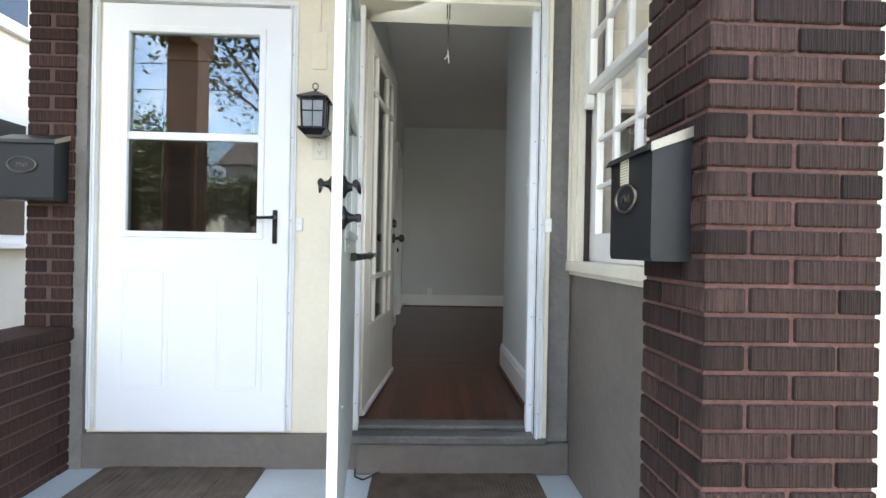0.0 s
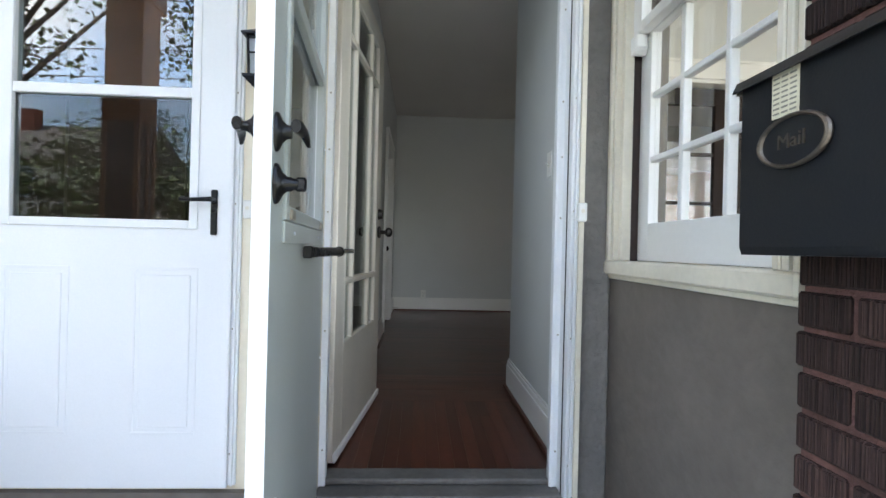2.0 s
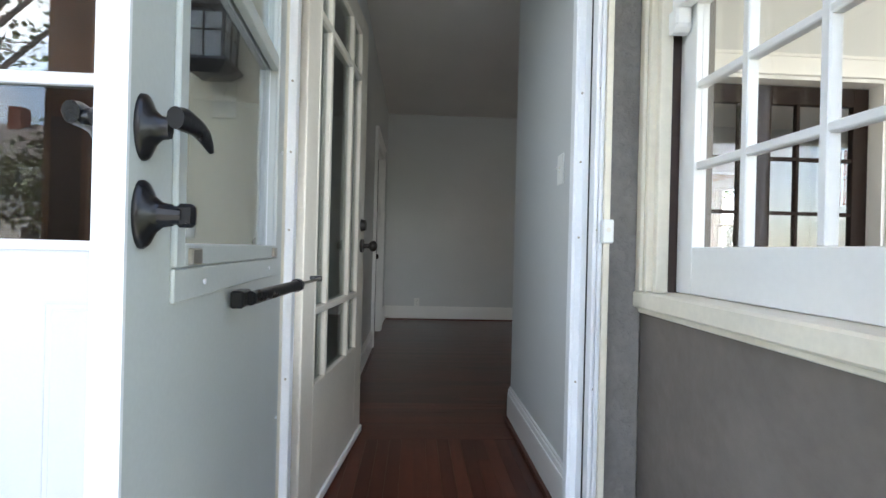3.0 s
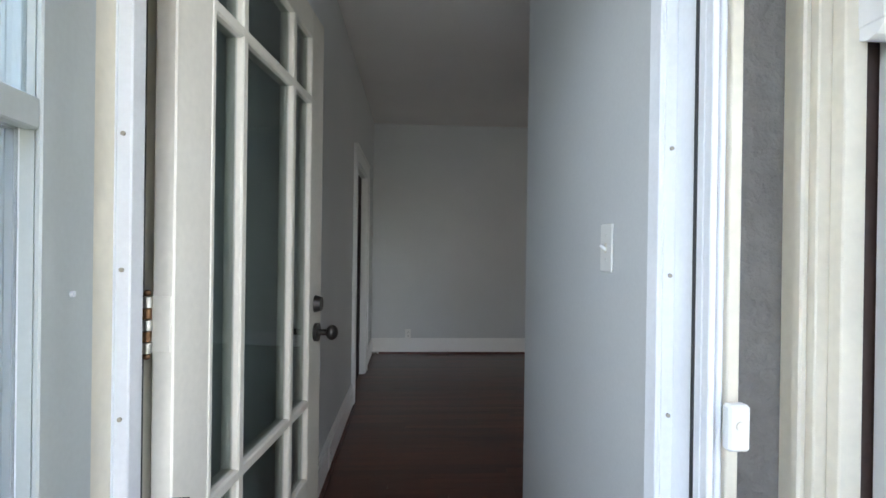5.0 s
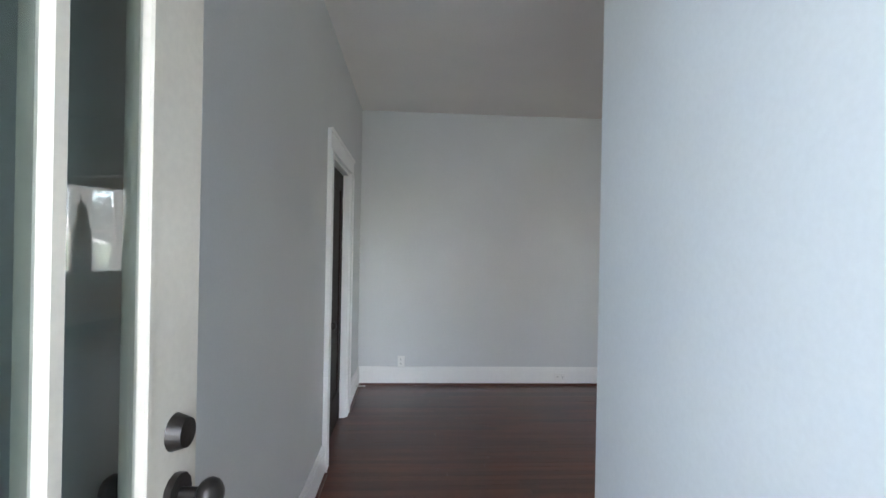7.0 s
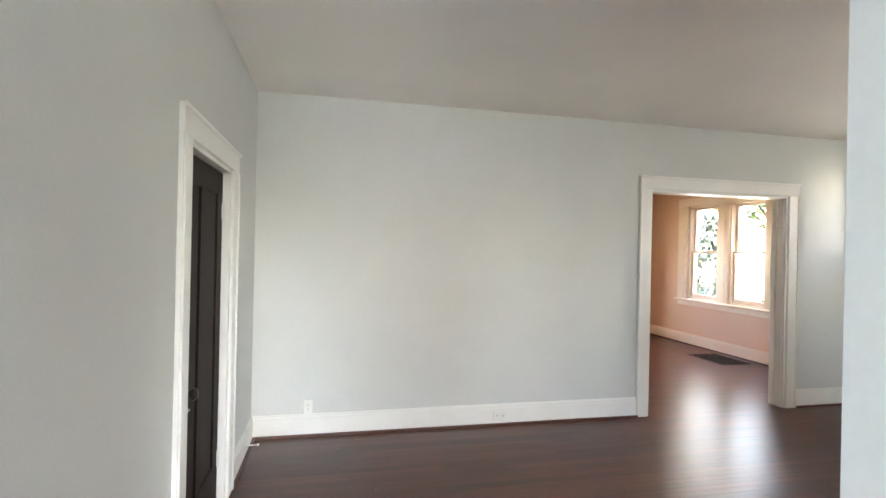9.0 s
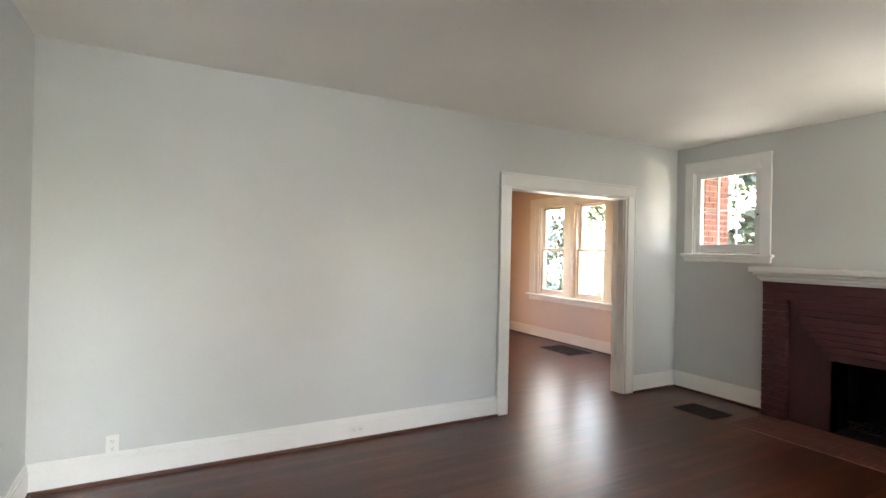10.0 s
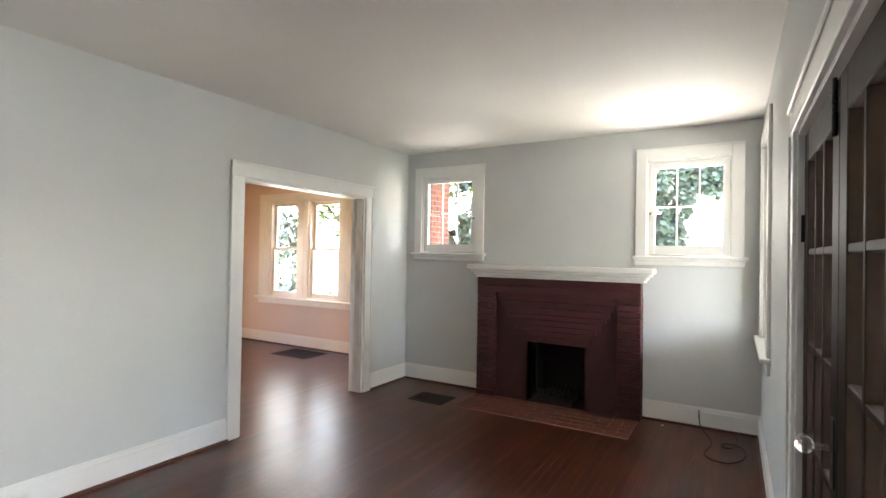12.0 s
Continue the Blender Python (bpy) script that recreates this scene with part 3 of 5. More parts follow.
for at, turn, lab in (((-0.585, 0.0, 0.982), 0, "white doorbell button on the cream porch wall"), ((0.603, -0.118, 0.996), 0, "white doorbell button beside the entrance frame")):
    e = thing("doorbell", lab, "doorbell", at, turn, "doorbells")
    part("body", box(nb(), -0.016, -0.02, -0.033, 0.016, 0, 0.033, 0.004), M_PLASTIC, e)
    part("button", rod(nb(), (0, -0.022, 0.004), (0, -0.019, 0.004), 0.007, seg=14), M_IVORY, e)
e = thing("wall_plate", "cream painted blank plate on the porch wall", "cover plate", (-0.505, 0.0, 1.83))
part("plate", box(nb(), -0.037, -0.006, -0.09, 0.037, 0, 0.09, 0.002), M_CREAM, e)
bm = rod(nb(), (0.0, -0.006, 0.09), (0.01, -0.006, 0.5), 0.004)
rod(bm, (0.01, -0.006, 0.5), (0.0, -0.006, 0.78), 0.004)
part("cable", bm, M_CREAM, e, "painted-over thin cable")


# ---- lantern ----
def frustum(bm, z0, a0, z1, a1):
    """A four-sided tapered block, half widths a0 at z0 and a1 at z1."""
    vs = [bm.verts.new((sx * a, sy * a, z)) for z, a in ((z0, a0), (z1, a1)) for sx, sy in ((-1, -1), (1, -1), (1, 1), (-1, 1))]
    bm.faces.new(vs[3::-1])
    bm.faces.new(vs[4:])
    for i in range(4):
        bm.faces.new((vs[i], vs[(i + 1) % 4], vs[4 + (i + 1) % 4], vs[4 + i]))
    return bm


lan = thing("wall_lantern", "black metal coach lantern with seeded glass on the porch wall", "wall lamp", (-0.505, -0.080, 1.395))
lan.scale = (0.78, 0.8, 0.95)
part("base_tray", frustum(frustum(nb(), 0.0, 0.05, 0.028, 0.084), 0.028, 0.084, 0.036, 0.084), M_BLACK, lan)
bm = nb()
for sx in (-1, 1):
    for sy in (-1, 1):
        rod(bm, (sx * 0.062, sy * 0.062, 0.036), (sx * 0.068, sy * 0.068, 0.178), 0.0065, seg=6)
for sy in (-1, 1):
    rod(bm, (0, sy * 0.066, 0.036), (0, sy * 0.07, 0.165), 0.003, seg=6)
    rod(bm, (-0.066, sy * 0.068, 0.115), (0.066, sy * 0.068, 0.115), 0.003, seg=6)
    rod(bm, (sy * 0.066, 0, 0.036), (sy * 0.07, 0, 0.165), 0.003, seg=6)
    rod(bm, (sy * 0.068, -0.066, 0.115), (sy * 0.068, 0.066, 0.115), 0.003, seg=6)
    box(bm, -0.07, sy * 0.066 - 0.003, 0.165, 0.07, sy * 0.066 + 0.003, 0.18)
    box(bm, sy * 0.066 - 0.003, -0.07, 0.165, sy * 0.066 + 0.003, 0.07, 0.18)
part("cage", bm, M_BLACK, lan)
for k in range(4):
    bm = nb()
    vs = [bm.verts.new(p) for p in ((-0.06, -0.062, 0.038), (0.06, -0.062, 0.038), (0.064, -0.066, 0.166), (-0.064, -0.066, 0.166))]
    bm.faces.new(vs)
    bmesh.ops.solidify(bm, geom=bm.faces[:], thickness=0.003)
    bmesh.ops.rotate(bm, verts=bm.verts, cent=(0, 0, 0), matrix=Matrix.Rotation(k * math.pi / 2, 3, "Z"))
    part("glass_pane", bm, M_MILK, lan)
part("bulb", ball(rod(nb(), (0, 0, 0.036), (0, 0, 0.08), 0.014), (0, 0, 0.105), 0.028, 1, 1, 1.2), M_BULB, lan, "", True)
part("roof", frustum(frustum(nb(), 0.178, 0.09, 0.184, 0.09), 0.184, 0.088, 0.222, 0.016), M_BLACK, lan)
part("ring", torus(rod(nb(), (0, 0, 0.222), (0, 0, 0.232), 0.008), (0, 0, 0.249), 0.016, 0.003), M_BLACK, lan, "", True)
part("back_plate", box(nb(), -0.05, 0.093, 0.05, 0.05, 0.105, 0.2, 0.004), M_BLACK, lan)
part("arm", box(nb(), -0.012, 0.06, 0.09, 0.012, 0.095, 0.13, 0.003), M_BLACK, lan)

ds = thing("door_stop", "white spring door stop on the hall baseboard", "door stop", (XL + 0.019, 4.72, 0.07))
part("spring", rod(nb(), (0, 0, 0), (0.07, 0, 0), 0.006), M_CHROME, ds)
part("tip", rod(nb(), (0.07, 0, 0), (0.085, 0, 0), 0.009), M_PLASTIC, ds, "white rubber tip")


# ---- storm doors ----
def loft(bm, rings):
    """A closed skin over rings of points of one length."""
    vs = [[bm.verts.new(p) for p in ring] for ring in rings]
    n = len(vs[0])
    for a, b in zip(vs, vs[1:]):
        for i in range(n):
            bm.faces.new((a[i], a[(i + 1) % n], b[(i + 1) % n], b[i]))
    bm.faces.new(vs[0][::-1])
    bm.faces.new(vs[-1])
    bmesh.ops.recalc_face_normals(bm, faces=bm.faces)
    return bm


def rose(u, y, z, side, tall=0.036, wide=0.021, deep=0.028):
    """A tall oval rose that swells into a neck, on the face y of a door, towards side."""
    prof = ((0.0, 1.0), (0.12, 1.0), (0.24, 0.92), (0.45, 0.68), (0.7, 0.46), (1.0, 0.40))
    rings = []
    for f, k in prof:
        kz = k if k > 0.8 else k * 0.8
        rings.append([(u + wide * k * math.cos(a), y + side * deep * f, z + tall * kz * math.sin(a)) for a in [math.tau * i / 20 for i in range(20)]])
    return loft(nb(), rings)


def lever(u, y, z, side):
    """A curved door lever that runs back along the door and droops to its tip."""
    line = ((0.012, 0.0, 0.012), (-0.01, 0.002, 0.0135), (-0.035, 0.002, 0.0125), (-0.056, 0.0, 0.0115), (-0.072, -0.005, 0.0105), (-0.083, -0.013, 0.008), (-0.089, -0.021, 0.0045))
    rings = []
    for i, (du, dz, r) in enumerate(line):
        p, q = line[max(0, i - 1)], line[min(len(line) - 1, i + 1)]
        along = Vector((q[0] - p[0], q[1] - p[1])).normalized()
        across = Vector((-along.y, along.x))
        rings.append([(u + 0.8 * du + across.x * r * math.cos(a), y + side * (0.012 * i / 6 + r * 0.75 * math.sin(a)), z + dz + across.y * r * math.cos(a)) for a in [math.tau * k / 12 for k in range(12)]])
    return loft(nb(), rings)


def storm_door(name, at, turn, label, lever_in):
    """A half-glazed storm door 0.88 wide; hinge at the local origin, leaf along +x, outside towards -y."""
    d = thing(name, label, "door", at, turn, kind="structure")
    w, h, t = 0.88, 2.035, 0.029
    g0, g1, zb, zm0, zm1, zt = 0.125, 0.74, 0.955, 1.392, 1.428, 1.905
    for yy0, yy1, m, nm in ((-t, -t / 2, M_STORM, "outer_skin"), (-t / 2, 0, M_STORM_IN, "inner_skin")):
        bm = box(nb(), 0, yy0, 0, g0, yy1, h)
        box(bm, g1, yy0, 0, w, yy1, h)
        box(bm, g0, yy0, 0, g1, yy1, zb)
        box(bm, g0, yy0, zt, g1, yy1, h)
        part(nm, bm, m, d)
    part("edge_trim", box(box(nb(), w, -t - 0.001, 0, w + 0.006, 0.001, h), 0, -t - 0.001, h, w + 0.006, 0.001, h + 0.004), M_STORM, d)
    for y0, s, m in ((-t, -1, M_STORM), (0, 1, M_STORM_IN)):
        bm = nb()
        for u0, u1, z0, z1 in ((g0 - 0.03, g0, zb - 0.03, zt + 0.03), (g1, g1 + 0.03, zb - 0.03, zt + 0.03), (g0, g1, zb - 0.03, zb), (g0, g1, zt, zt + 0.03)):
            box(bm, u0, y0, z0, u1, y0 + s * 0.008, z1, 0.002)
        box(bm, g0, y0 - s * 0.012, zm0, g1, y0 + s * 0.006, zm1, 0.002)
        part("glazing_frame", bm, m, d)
        if s < 0:
            for u0, u1 in ((0.105, 0.33), (0.55, 0.775)):
                bm = nb()
                for a0, a1, z0, z1 in ((u0, u1, 0.775, 0.785), (u0, u1, 0.19, 0.2), (u0, u0 + 0.01, 0.2, 0.775), (u1 - 0.01, u1, 0.2, 0.775)):
                    box(bm, a0, y0 - 0.003, z0, a1, y0, z1, 0.001)
                box(bm, u0 + 0.025, y0 - 0.004, 0.215, u1 - 0.025, y0, 0.76, 0.003)
                part("panel", bm, M_STORM, d)
        else:
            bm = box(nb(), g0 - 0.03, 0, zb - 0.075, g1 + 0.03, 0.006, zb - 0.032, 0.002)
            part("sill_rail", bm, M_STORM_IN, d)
            for u in (g0 + 0.01, g1 - 0.05):
                part("latch", box(nb(), u, 0.006, zb - 0.028, u + 0.04, 0.014, zb - 0.006, 0.002), M_STEEL, d, "small grey slide latch")
            for u, z in ((0.2, zb - 0.054), (0.66, zb - 0.054), (0.06, 0.5), (0.06, 1.2), (0.06, 1.7), (0.81, 0.4), (0.81, 1.6)):
                part("screw", rod(nb(), (u, 0.005, z), (u, 0.009, z), 0.004, seg=8), M_STORM, d)
    part("lower_pane", box(nb(), g0, -t / 2 - 0.006, zb, g1, -t / 2 - 0.002, zm0 + 0.01), M_SCREENGLASS, d)
    part("upper_pane", box(nb(), g0, -t / 2 + 0.002, zm1 - 0.01, g1, -t / 2 + 0.006, zt), M_STORMGLASS, d)
    # handles
    if lever_in:
        for y0, sd, nm, lab in ((-t, -1, "handle", "black outside lever on a teardrop rose"), (0, 1, "inner_handle", "black inside lever on a teardrop rose")):
            u = 0.85
            hd = part(nm, rose(u, y0, 1.078, sd) if sd > 0 else rose(u, y0, 1.085, sd, 0.026, 0.02, 0.03), M_BLACK, d, lab, True)
            reach = 0.036
            part("lever", lever(u, y0 + sd * reach, 1.088, sd), M_BLACK, hd, "", True)
        db = part("deadbolt", rose(0.85, 0, 0.985, 1, 0.037, 0.022, 0.032), M_BLACK, d, "black thumb-turn deadbolt on a teardrop rose", True)
        part("thumb_turn", box(rod(nb(), (0.85, 0.02, 0.985), (0.85, 0.042, 0.985), 0.013, 0.009), 0.844, 0.036, 0.972, 0.856, 0.056, 0.998, 0.004), M_BLACK, db)
    else:
        u = 0.826
        hd = part("handle", box(nb(), u - 0.012, -t - 0.008, 0.905, u + 0.012, -t, 1.068, 0.004), M_BLACK, d, "black lever handle on a long plate")
        bm = rod(nb(), (u, -t, 1.03), (u, -t - 0.05, 1.03), 0.009)
        rod(bm, (u + 0.005, -t - 0.048, 1.03), (u - 0.06, -t - 0.05, 1.027), 0.0085, 0.007)
        rod(bm, (u - 0.06, -t - 0.05, 1.027), (u - 0.1, -t - 0.045, 1.03), 0.007, 0.009)
        part("lever", bm, M_BLACK, hd, "", True)
    return d


storm_door("door_storm_closed", (-1.524, 0.004, -0.02), 0, "white half-glazed storm door with two raised panels, closed", False)
SD = (-0.300, -0.09, -0.02)
sd = storm_door("door_storm_open", SD, -84.9, "white half-glazed storm door with black handles, standing open", True)
cl = thing("door_closer", "black pneumatic door closer on the storm door", "door closer", SD, -84.9)
part("bracket", box(nb(), 0.47, 0.008, 0.845, 0.53, 0.03, 0.875, 0.003), M_BLACK, cl)
part("cylinder", rod(rod(nb(), (0.50, 0.035, 0.86), (0.20, 0.07, 0.86), 0.013), (0.20, 0.07, 0.86), (0.18, 0.072, 0.86), 0.016), M_BLACK, cl, "", True)
part("piston_rod", rod(nb(), (0.18, 0.072, 0.86), (-0.07, 0.10, 0.86), 0.004), M_STEEL, cl)
part("jamb_bracket", box(nb(), -0.08, 0.07, 0.852, -0.07, 0.105, 0.868, 0.002), M_BLACK, cl)


def storm_frame(name, x0, x1, z1, y, label):
    """The thin ribbed frame of a storm door on the wall's face."""
    e = thing(name, label, "door frame", kind="structure")
    for a, s in ((x0, 1), (x1, -1)):
        bm = box(nb(), a, y - 0.012, -0.015, a + s * 0.034, 0.0, z1, 0.002)
        box(bm, a + s * 0.008, y - 0.022, -0.015, a + s * 0.016, y - 0.012, z1, 0.002)
        box(bm, a + s * 0.024, y - 0.03, -0.015, a + s * 0.034, y - 0.012, z1, 0.002)
        st = part("stile", bm, M_ALU, e)
        for z in (0.1, 0.55, 1.0, 1.4, 1.8):
            part("screw", rod(nb(), (a + s * 0.02, y - 0.016, z), (a + s * 0.02, y - 0.011, z), 0.0035, seg=8), M_STEEL, st)
    bm = box(nb(), x0, y - 0.012, z1, x1, 0.0, z1 + 0.035, 0.002)
    box(bm, x0, y - 0.028, z1 + 0.002, x1, y - 0.012, z1 + 0.012, 0.002)
    part("head", bm, M_ALU, e)
    return e


storm_frame("frame_storm_closed", -1.582, -0.607, 2.03, -0.004, "white ribbed aluminium frame of the closed storm door")
storm_frame("frame_storm_open", -0.362, 0.597, 2.07, -0.095, "white ribbed aluminium frame of the entrance")
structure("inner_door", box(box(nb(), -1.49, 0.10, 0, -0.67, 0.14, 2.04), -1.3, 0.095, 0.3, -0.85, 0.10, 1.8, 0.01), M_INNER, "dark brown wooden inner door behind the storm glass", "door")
# entrance lining and threshold
e = thing("frame_entrance", "cream and white painted wooden frame of the front entrance", "door frame", kind="structure")
# The black strip at the hinge side paints in the shade of the gap.
for nm, x0, x1, y0, y1, m in (("stop", 0.535, 0.622, -0.03, 0.008, M_ALU), ("jamb", 0.567, 0.622, -0.083, -0.03, M_CREAM_TRIM), ("edge_trim", 0.597, 0.616, -0.115, -0.06, M_CREAM_TRIM),
                              ("stop", -0.35, -0.283, -0.03, 0.008, M_ALU), ("shade_or_sweep_strip", -0.345, -0.328, 0.010, 0.10, M_SLOT), ("gasket", 0.560, 0.567, -0.0905, -0.0835, M_SLOT), ("jamb", -0.35, -0.306, -0.083, -0.03, M_CREAM_TRIM)):
    pc = part(nm, box(nb(), x0, y0, -0.012, x1, y1, 2.07, 0.002), m, e)
    if nm == "stop":
        xs = x0 + 0.02 if x0 > 0 else x1 - 0.012
        part("rib", box(nb(), xs - 0.013, y0 - 0.004, -0.012, xs - 0.009, y0, 2.07), m, pc)
        for z in (0.12, 0.55, 0.98, 1.205, 1.41, 1.75):
            part("screw", rod(nb(), (xs, y0 - 0.003, z), (xs, y0 + 0.002, z), 0.0035, seg=8), M_STEEL, pc)
    elif nm == "jamb" and x0 > 0:
        part("strike_plate", box(nb(), 0.5635, -0.065, 0.98, 0.567, -0.035, 1.05), M_STEEL, pc, "grey metal strike plate")
part("head_jamb", box(nb(), -0.35, -0.083, 2.05, 0.622, 0.008, 2.085), M_CREAM_TRIM, e)
structure("threshold", box(box(nb(), -0.35, -0.105, -0.05, 0.62, 0.08, -0.012, 0.006), -0.33, -0.02, -0.012, 0.61, 0.078, 0.010, 0.006), M_THRESHOLD, "grey painted door threshold", "threshold")
ch = thing("hanging_chain", "thin dark chain with a hook hanging from the door head", "chain", (0.118, -0.06, 1.77))
bm = rod(rod(nb(), (-0.006, 0, 0.21), (-0.006, 0, 0.31), 0.003), (0.006, 0, 0.21), (0.006, 0, 0.31), 0.003)
part("cord", bm, M_CORD, ch)
for i in range(9):
    part("link", torus(nb(), (0, 0, 0.065 + i * 0.0165), 0.007, 0.0016, "y" if i % 2 else "x", 10, 5, 0.7, 1.2), M_IRON, ch)
part("hook", rod(rod(nb(), (0, 0, 0.06), (0.006, 0, 0.0), 0.003), (0, 0, 0.04), (-0.014, 0, 0.018), 0.0025), M_STEEL, ch)

# ---- cream glazed front door, standing open into the hall ----
GD_TURN = 84.3
gd = thing("door_front", "cream painted front door with nine glass panes, standing open", "door", (-0.281, 0.105, 0.012), GD_TURN, kind="structure")
w, h, t = 0.93, 2.03, 0.040
g0, g1 = 0.131, 0.772
part("hinge_stile", box(nb(), 0, 0, 0, g0, t, h, 0.003), M_CREAM_DOOR, gd)
part("lock_stile", box(nb(), g1 + 0.02, 0, 0, w, t, h, 0.003), M_CREAM_DOOR, gd)
part("bottom_rail", box(nb(), g0, 0, 0, g1 + 0.02, t, 0.44, 0.002), M_CREAM_DOOR, gd)
part("top_rail", box(nb(), g0, 0, 1.94, g1 + 0.02, t, h, 0.002), M_CREAM_DOOR, gd)
zr = (0.44, 0.70, 1.725, 1.94)
xr = (g0, 0.277, 0.618, g1 + 0.02)


def bead(bm, u0, v0, u1, v1, y0, y1, r=0.012):
    box(bm, u0 - (r if u0 == u1 else 0), y0, v0 - (r if v0 == v1 else 0), u1 + (r if u0 == u1 else 0), y1, v1 + (r if v0 == v1 else 0), 0.004)


for u in xr:
    bm = nb()
    bead(bm, u, zr[0], u, zr[3], -0.002, t + 0.002, 0.014 if u in xr[1:3] else 0.009)
    part("muntin", bm, M_CREAM_DOOR, gd)
for z in zr:
    bm = nb()
    bead(bm, xr[0], z, xr[3], z, -0.0015, t + 0.0015, 0.014 if z in zr[1:3] else 0.009)
    part("muntin", bm, M_CREAM_DOOR, gd)
for u0, u1 in zip(xr, xr[1:]):
    for z0, z1 in zip(zr, zr[1:]):
        part("pane", box(nb(), u0 + 0.005, 0.014, z0 + 0.005, u1 - 0.005, 0.018, z1 - 0.005), M_DOORGLASS, gd)
for s in (-1, 1):
    y = 0 if s < 0 else t
    k = part("knob", ball(rod(rod(nb(), (0.862, y, 0.93), (0.862, y + s * 0.012, 0.93), 0.033), (0.862, y, 0.93), (0.862, y + s * 0.05, 0.93), 0.011), (0.862, y + s * 0.06, 0.93), 0.027, 1, 0.8, 1), M_BRONZE, gd, "dark bronze door knob", True)
    part("deadbolt", rod(nb(), (0.862, y, 1.03), (0.862, y + s * 0.022, 1.03), 0.031, 0.024, 20), M_BRONZE, gd, "dark bronze deadbolt", True)
part("shade_or_sweep_strip", box(nb(), 0, -0.012, 0.0, w, 0, 0.035, 0.004), M_TRIM, gd, "white door sweep")
for z in (0.25, 1.09, 1.85):
    hg = part("hinge", box(nb(), -0.003, 0.004, z - 0.05, 0.0, t, z + 0.05, 0.001), M_CREAM_DOOR, gd, "painted butt hinge with a worn brass barrel")
    for i in range(5):
        part("knuckle", rod(nb(), (-0.010, t + 0.002, z - 0.05 + 0.0202 * i), (-0.010, t + 0.002, z - 0.032 + 0.0202 * i), 0.0075 if i % 2 else 0.0085), M_BRASS if i % 2 else M_CHROME, hg, "", True)
    for k in (-1, 1):
        part("pin_tip", ball(nb(), (-0.010, t + 0.002, z + k * 0.056), 0.0065, 1, 1, 0.9, 10), M_BRASS, hg, "", True)


# ---- mailboxes ----
def mailbox(at, turn, label, notice):
    """Wall box 0.25 wide, 0.095 deep, 0.30 high; back at y = 0, face towards local -y."""
    e = thing("mailbox", label, "mailbox", at, turn, "porch mailboxes")
    bm = nb()
    prof = [(0, 0), (-0.09, 0), (-0.094, 0.012), (-0.094, 0.262), (0, 0.30)]
    ring = [[bm.verts.new((x, y, z)) for y, z in prof] for x in (-0.125, 0.125)]
    n = len(prof)
    for i in range(n):
        bm.faces.new((ring[0][i], ring[0][(i + 1) % n], ring[1][(i + 1) % n], ring[1][i]))
    bm.faces.new(ring[0][::-1])
    bm.faces.new(ring[1])
    bmesh.ops.recalc_face_normals(bm, faces=bm.faces)
    part("body", bm, M_MAILBOX, e)
    bm = nb()
    prof = [(0.0, 0.303), (0.0, 0.312), (-0.10, 0.272), (-0.108, 0.255), (-0.104, 0.255), (-0.098, 0.266)]
    ring = [[bm.verts.new((x, y, z)) for y, z in prof] for x in (-0.131, 0.131)]
    n = len(prof)
    for i in range(n):
        bm.faces.new((ring[0][i], ring[0][(i + 1) % n], ring[1][(i + 1) % n], ring[1][i]))
    bm.faces.new(ring[0][::-1])
    bm.faces.new(ring[1])
    bmesh.ops.recalc_face_normals(bm, faces=bm.faces)
    ld = part("lid", bm, M_MAILBOX, e)
    for x in (-0.1315, 0.1315):
        bm = nb()
        vs = [bm.verts.new((x + dx, y, z)) for dx in (-0.001, 0.001) for y, z in ((0.0, 0.288), (0.0, 0.313), (-0.10, 0.273), (-0.10, 0.252))]
        bm.faces.new(vs[:4])
        bm.faces.new(vs[7:3:-1])
        for i in range(4):
            bm.faces.new((vs[i], vs[4 + i], vs[4 + (i + 1) % 4], vs[(i + 1) % 4]))
        bmesh.ops.recalc_face_normals(bm, faces=bm.faces)
        part("lid_edge", bm, M_STEEL, ld, "bare metal lid edge")
    bd = part("badge", rod(nb(), (0, -0.094, 0.0), (0, -0.099, 0.0), 0.062, seg=28), M_MAILBOX, e, "oval pewter name badge")
    bd.matrix_basis = Matrix.LocRotScale((-0.012, 0, 0.157), None, (1.0, 1.0, 0.56))
    part("rim", torus(nb(), (0, -0.099, 0.0), 0.062, 0.005, "y", 28, 8), M_PEWTER, bd, "", True)
    tx = bpy.data.curves.new("lettering", "FONT")
    tx.body, tx.size, tx.extrude, tx.align_x, tx.align_y = "Mail", 0.032, 0.001, "CENTER", "CENTER"
    to = new("lettering", tx)
    to.parent = bd
    to.matrix_basis = Matrix.LocRotScale((0, -0.100, 0.0), Euler((radians(90), 0, 0)), (1, 1.6, 1))
    tx.materials.append(M_PEWTER)
    if notice:
        bm = box(nb(), -0.055, -0.0965, 0.195, -0.005, -0.0945, 0.262)
        nt = part("notice_card", bm, M_PAPER, e, "cream printed card tucked under the lid")
        for i in range(8):
            for j in range(3):
                part("print_line", box(nb(), -0.052 + j * 0.016, -0.0971, 0.20 + i * 0.0072, -0.040 + j * 0.016, -0.0964, 0.2025 + i * 0.0072), M_INK, nt)
    return e


mailbox((0.638, -1.197, 0.858), -90, "charcoal metal wall mailbox with a tucked-in notice on the brick pier", True)
mailbox((-1.777, -0.052, 1.062), 0, "charcoal metal wall mailbox with an oval badge on the brick column", False)


